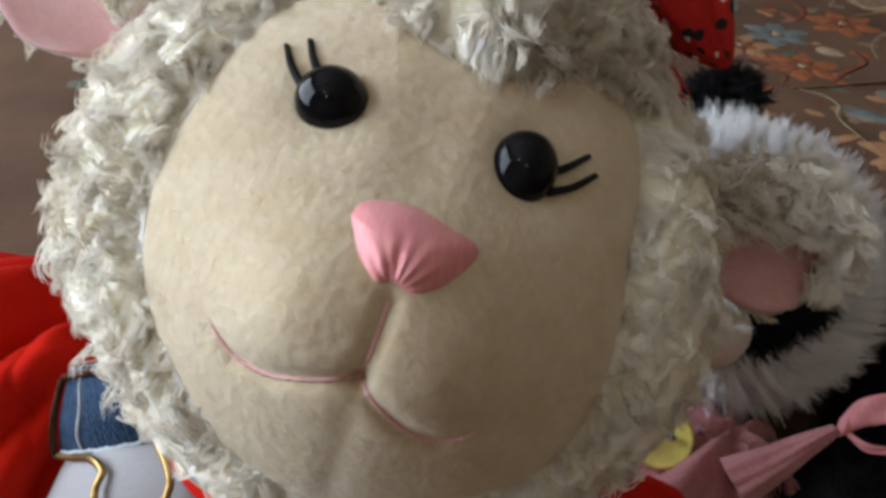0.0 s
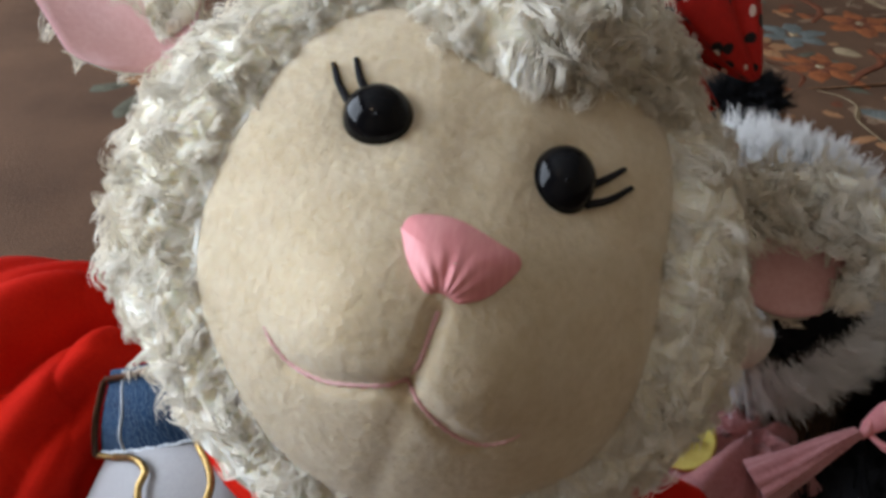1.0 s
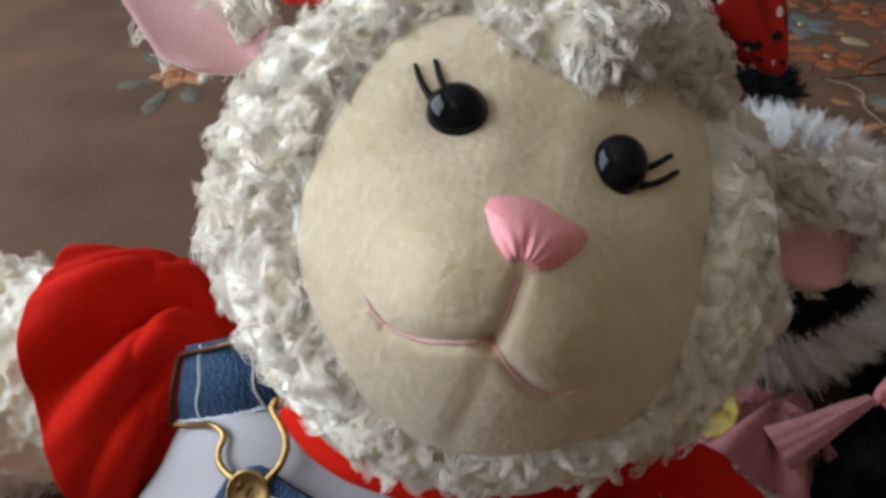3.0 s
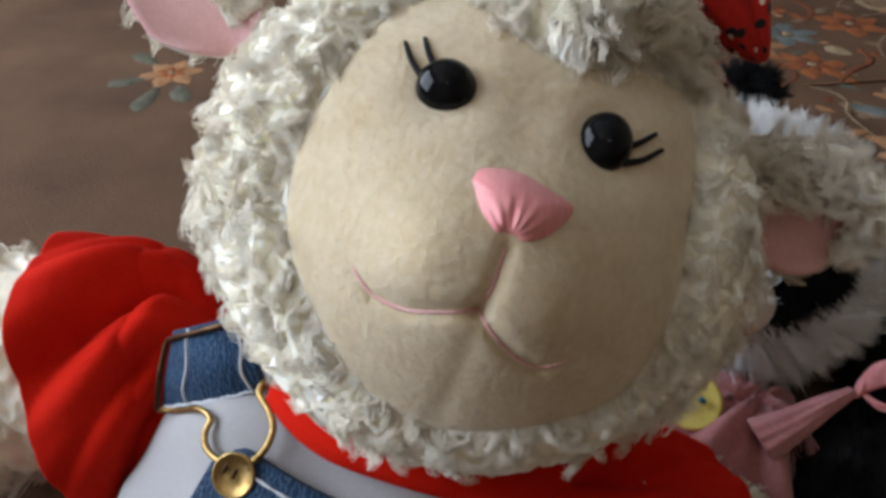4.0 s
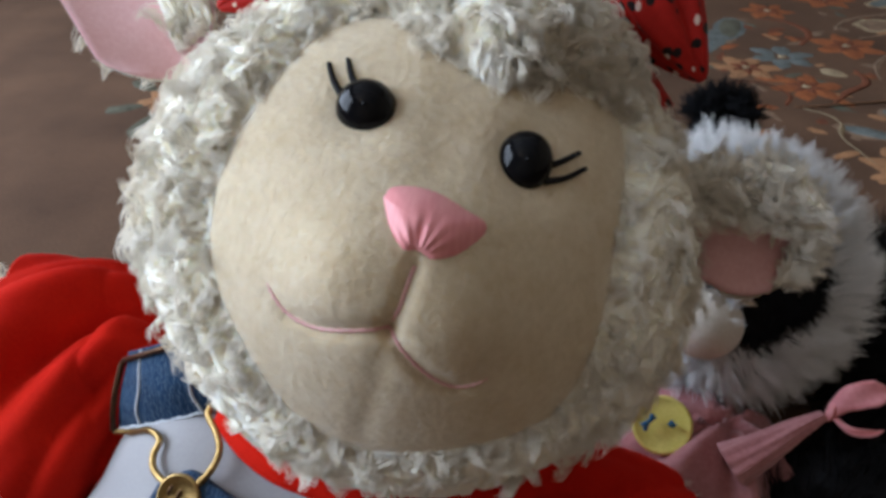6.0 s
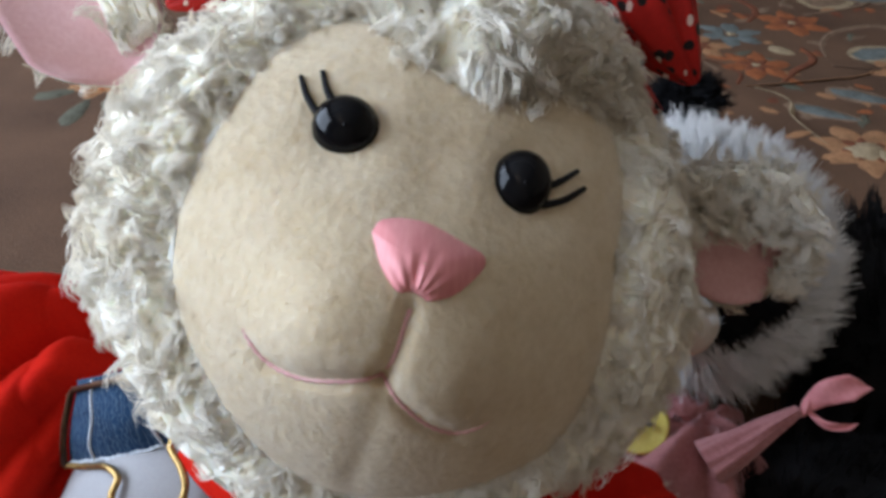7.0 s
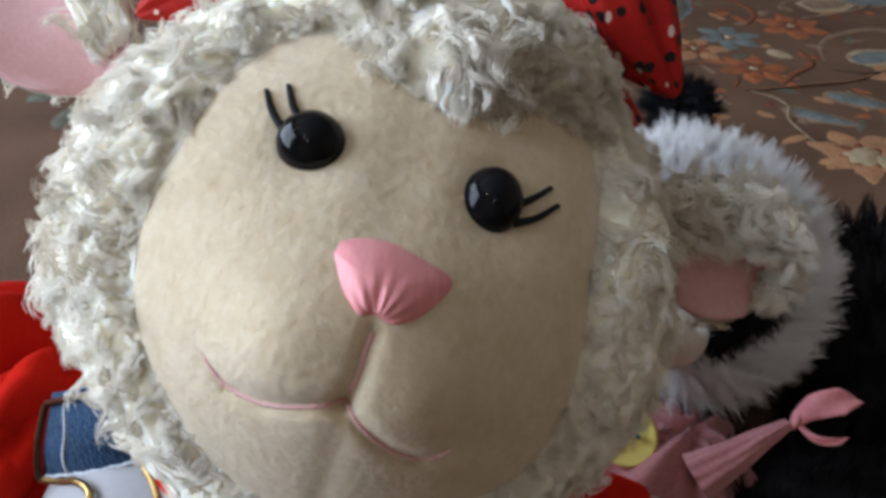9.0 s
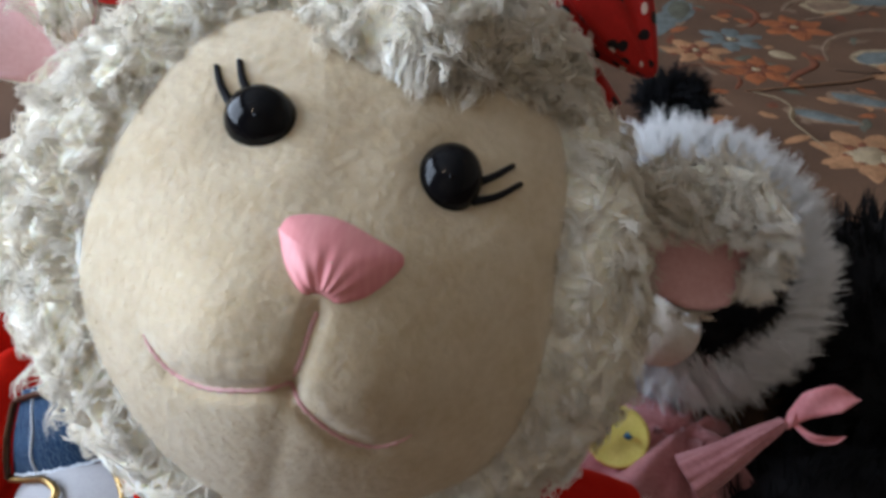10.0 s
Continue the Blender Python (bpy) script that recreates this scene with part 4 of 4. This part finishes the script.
# ---- the panda toy beside it ----
panda = thing("stuffed_panda", (0.24, 0.29, 0.0), "white and black long-furred stuffed panda lying on carpet", "stuffed toy")
PC, PR = np.array((0.1421, 0.3311, 0.1301)), 0.068
pbase = ball(PC, np.diag((PR, PR, PR)), 30, 44)
phead = part("head", pbase, PANDA_WHITE, panda, "round white long-furred head")


def pelt(centre, axes, n, length, lean, bend, width, keep=None, curl=0.0006, rows=4, per=5, spread=0.0022, stray=0.35):
    u = unit(rng.normal(0, 1, (n, 3)))
    if keep is not None:
        u = u[keep(u)]
    p = centre + u @ np.asarray(axes, float).T
    ok = p[:, 2] > 0.004
    p, u = p[ok], u[ok]
    nrm = unit(u @ np.linalg.inv(np.asarray(axes, float)))
    l = (unit(p - lean[0]) if np.ndim(lean) > 1 else np.asarray(lean, float)) + stray * rng.normal(0, 1, p.shape)
    return strands(p, nrm, l, rng.uniform(0.75, 1.2, len(p)) * length, width, rng.uniform(0.6, 1.1, len(p)) * bend, curl, rng, per, spread, rows, 0.7)

MUZZLE = np.array((0.1170, 0.2630, 0.1480))
PATCH_DIR = unit(np.array((0.1526, 0.2656, 0.1578)) - PC)
PATCH_UP = unit(np.array((0.752, 0.424, 0.505)))


def in_patch(u):
    f = u @ PATCH_DIR
    a = u @ PATCH_UP
    b = u @ np.cross(PATCH_DIR, PATCH_UP)
    return (f > 0) & (((a + 0.02) / 0.50) ** 2 + ((b - 0.25 * a * a) / 0.25) ** 2 < 1)

fur("head_fur", pelt(PC, np.diag((PR, PR, PR)), 3600, 0.024, MUZZLE[None, :], 1.5, 0.00034, lambda u: ~in_patch(u), 0.0006, 5, 10, 0.0030, 0.16), WHITE_HAIR, phead, "long silky white fur")
patch = part("eye_patch", ball(PC + PATCH_DIR * 0.006, np.diag((PR, PR, PR)) * 0.97, 20, 30), PANDA_BLACK, panda, "black fur eye patch")
fur("patch_fur", pelt(PC, np.diag((PR, PR, PR)), 6000, 0.012, (0.2, -0.4, -0.6), 1.2, 0.00040, in_patch), PANDA_BLACK, patch)
part("muzzle", ball(MUZZLE, np.diag((0.020, 0.019, 0.019))), PANDA_MUZZLE, panda, "short ivory plush muzzle")
ec = np.array((0.1541, 0.4256, 0.1882))
pear = part("ear", ball(ec, np.diag((0.017, 0.009, 0.010))), PANDA_BLACK, panda, "round black furry ear")
fur("ear_fur", pelt(ec, np.diag((0.017, 0.009, 0.010)), 420, 0.013, (0.2, 0.0, 0.4), 0.6, 0.00042), PANDA_BLACK, pear)
for nm, c, ax, n in (("body", (0.318, 0.318, 0.075), (0.100, 0.100, 0.072), 1700), ("leg", (0.222, 0.196, 0.050), (0.076, 0.062, 0.044), 900)):
    c, ax = np.array(c), np.diag(ax)
    b = part(nm, ball(c, ax, 30, 44, settle), PANDA_BLACK, panda, "black long-furred " + nm)
    fur(nm + "_fur", pelt(c, ax, n, 0.022, (0.4, 0.1, 0.3), 0.9, 0.00045), PANDA_BLACK, b)

# dress, ribbon, badge
dress = thing("toy_dress", (0.15, 0.23, 0.0), "pink felt toy dress with yellow badge and ribbon", "dress")


def dress_folds(p):
    d = p - np.array((0.136, 0.240, 0.048))
    a = np.arctan2(d[..., 0], -d[..., 1])
    k = 0.006 * np.sin(7 * a + 14 * d[..., 2]) + 0.003 * np.sin(13 * a)
    return settle(p + unit(d * (1, 1, 0.3)) * k[..., None])

part("skirt", ball((0.118, 0.236, 0.052), np.diag((0.052, 0.056, 0.050)), 50, 90, dress_folds), PINK_FELT, dress, "soft pink felt skirt with folds")


ycen = np.array((0.0977, 0.2315, 0.1016))
to_cam = unit(np.array((0.0, 0.0, 0.42)) - ycen)
badge = part("badge", button_shape(ycen, to_cam, 0.0155), YELLOW, dress, "round yellow felt badge with blue stitches")
for pts in ([(0.0856, 0.2279, 0.1051), (0.0894, 0.2293, 0.1067), (0.0929, 0.2311, 0.109)], [(0.0894, 0.2293, 0.1067), (0.0906, 0.2304, 0.1081), (0.0912, 0.2319, 0.1099)], [(0.0888, 0.2293, 0.1067), (0.0882, 0.2274, 0.1044), (0.0871, 0.2262, 0.1031)], [(0.1006, 0.2293, 0.1067), (0.1018, 0.2287, 0.106), (0.1029, 0.2293, 0.1067)]):
    part("stitch", sweep(smooth_line(pts, 8), 0.0011 if pts[0][0] < 0.0973 else 0.0018, 6), BLUE, badge, "blue thread stitch")

# the panda and its dress, as they lie on the carpet
LAID = Matrix.Translation((0.0098, -0.0216, 0.4276)) @ Matrix.Rotation(radians(2.4), 4, "Z") @ Matrix.Rotation(radians(3.3), 4, "X") @ Matrix.Scale(1.2, 4) @ Matrix.Translation((-0.001, -0.0024, -0.4195))
for toy in (panda, dress):
    for ob in toy.children_recursive:
        ob.data.transform(LAID)
        co = np.empty(len(ob.data.vertices) * 3, np.float32)
        ob.data.vertices.foreach_get("co", co)
        co[2::3] = np.maximum(co[2::3], 0.002)
        ob.data.vertices.foreach_set("co", co)
        ob.data.update()


def ribbon(points, widths, normal):
    """A flat band along a line, as wide at each of its points as widths says."""
    l = smooth_line(points, 28)
    wide = np.interp(np.linspace(0, 1, 28), np.linspace(0, 1, len(widths)), widths)[:, None, None]
    t = unit(np.gradient(l, axis=0))
    side = unit(np.cross(t, np.asarray(normal, float)))
    w = np.linspace(-1, 1, 7)[None, :, None]
    p = l[:, None, :] + side[:, None, :] * w * wide + np.cross(side, t)[:, None, :] * 0.0012 * np.sin(2.5 * w + np.linspace(0, 7, 28)[:, None, None])
    return slab(p, np.cross(side, t)[:, None, :] * np.ones_like(p), 0.0007)

FRONT = (-0.36, -0.52, 0.70)
bow = part("bow_knot", ball((0.2059, 0.2713, 0.0944), np.array(((0.003, 0.002, 0), (0.0, 0.005, 0.002), (0.003, 0.0, 0.005))), 20, 24), PINK_RIBBON, dress, "pink satin ribbon knot")
for pts, widths in (([(0.2059, 0.2713, 0.0944), (0.2128, 0.2699, 0.1078), (0.2246, 0.2687, 0.1145), (0.2376, 0.2696, 0.1137)], (0.004, 0.0075, 0.0078, 0.0006)),
                    ([(0.2058, 0.2701, 0.0933), (0.2135, 0.2591, 0.0929), (0.2238, 0.2572, 0.0934), (0.2321, 0.2600, 0.0939)], (0.0015, 0.0024, 0.0022, 0.0006))):
    part("ribbon", ribbon(pts, widths, FRONT), PINK_RIBBON, bow, "pink satin ribbon")

# gathered sleeve of the dress, running up to the bow
sl = smooth_line([(0.150, 0.252, 0.062), (0.168, 0.257, 0.074), (0.186, 0.264, 0.084), (0.202, 0.270, 0.092)], 40)
sv, sf = sweep(sl, np.linspace(0.016, 0.004, 40), 48, 0.8)
sa = np.tile(np.linspace(0, 2 * np.pi, 48, endpoint=False), 40)
so = np.repeat(sl, 48, axis=0)
sv = so + (sv - so) * (1 + 0.06 * np.sin(5 * sa + np.repeat(np.linspace(0, 5, 40), 48)) + 0.06 * np.sin(11 * sa))[:, None]
part("dress_sleeve", (sv, sf), PINK_FELT, dress, "gathered pink felt sleeve")
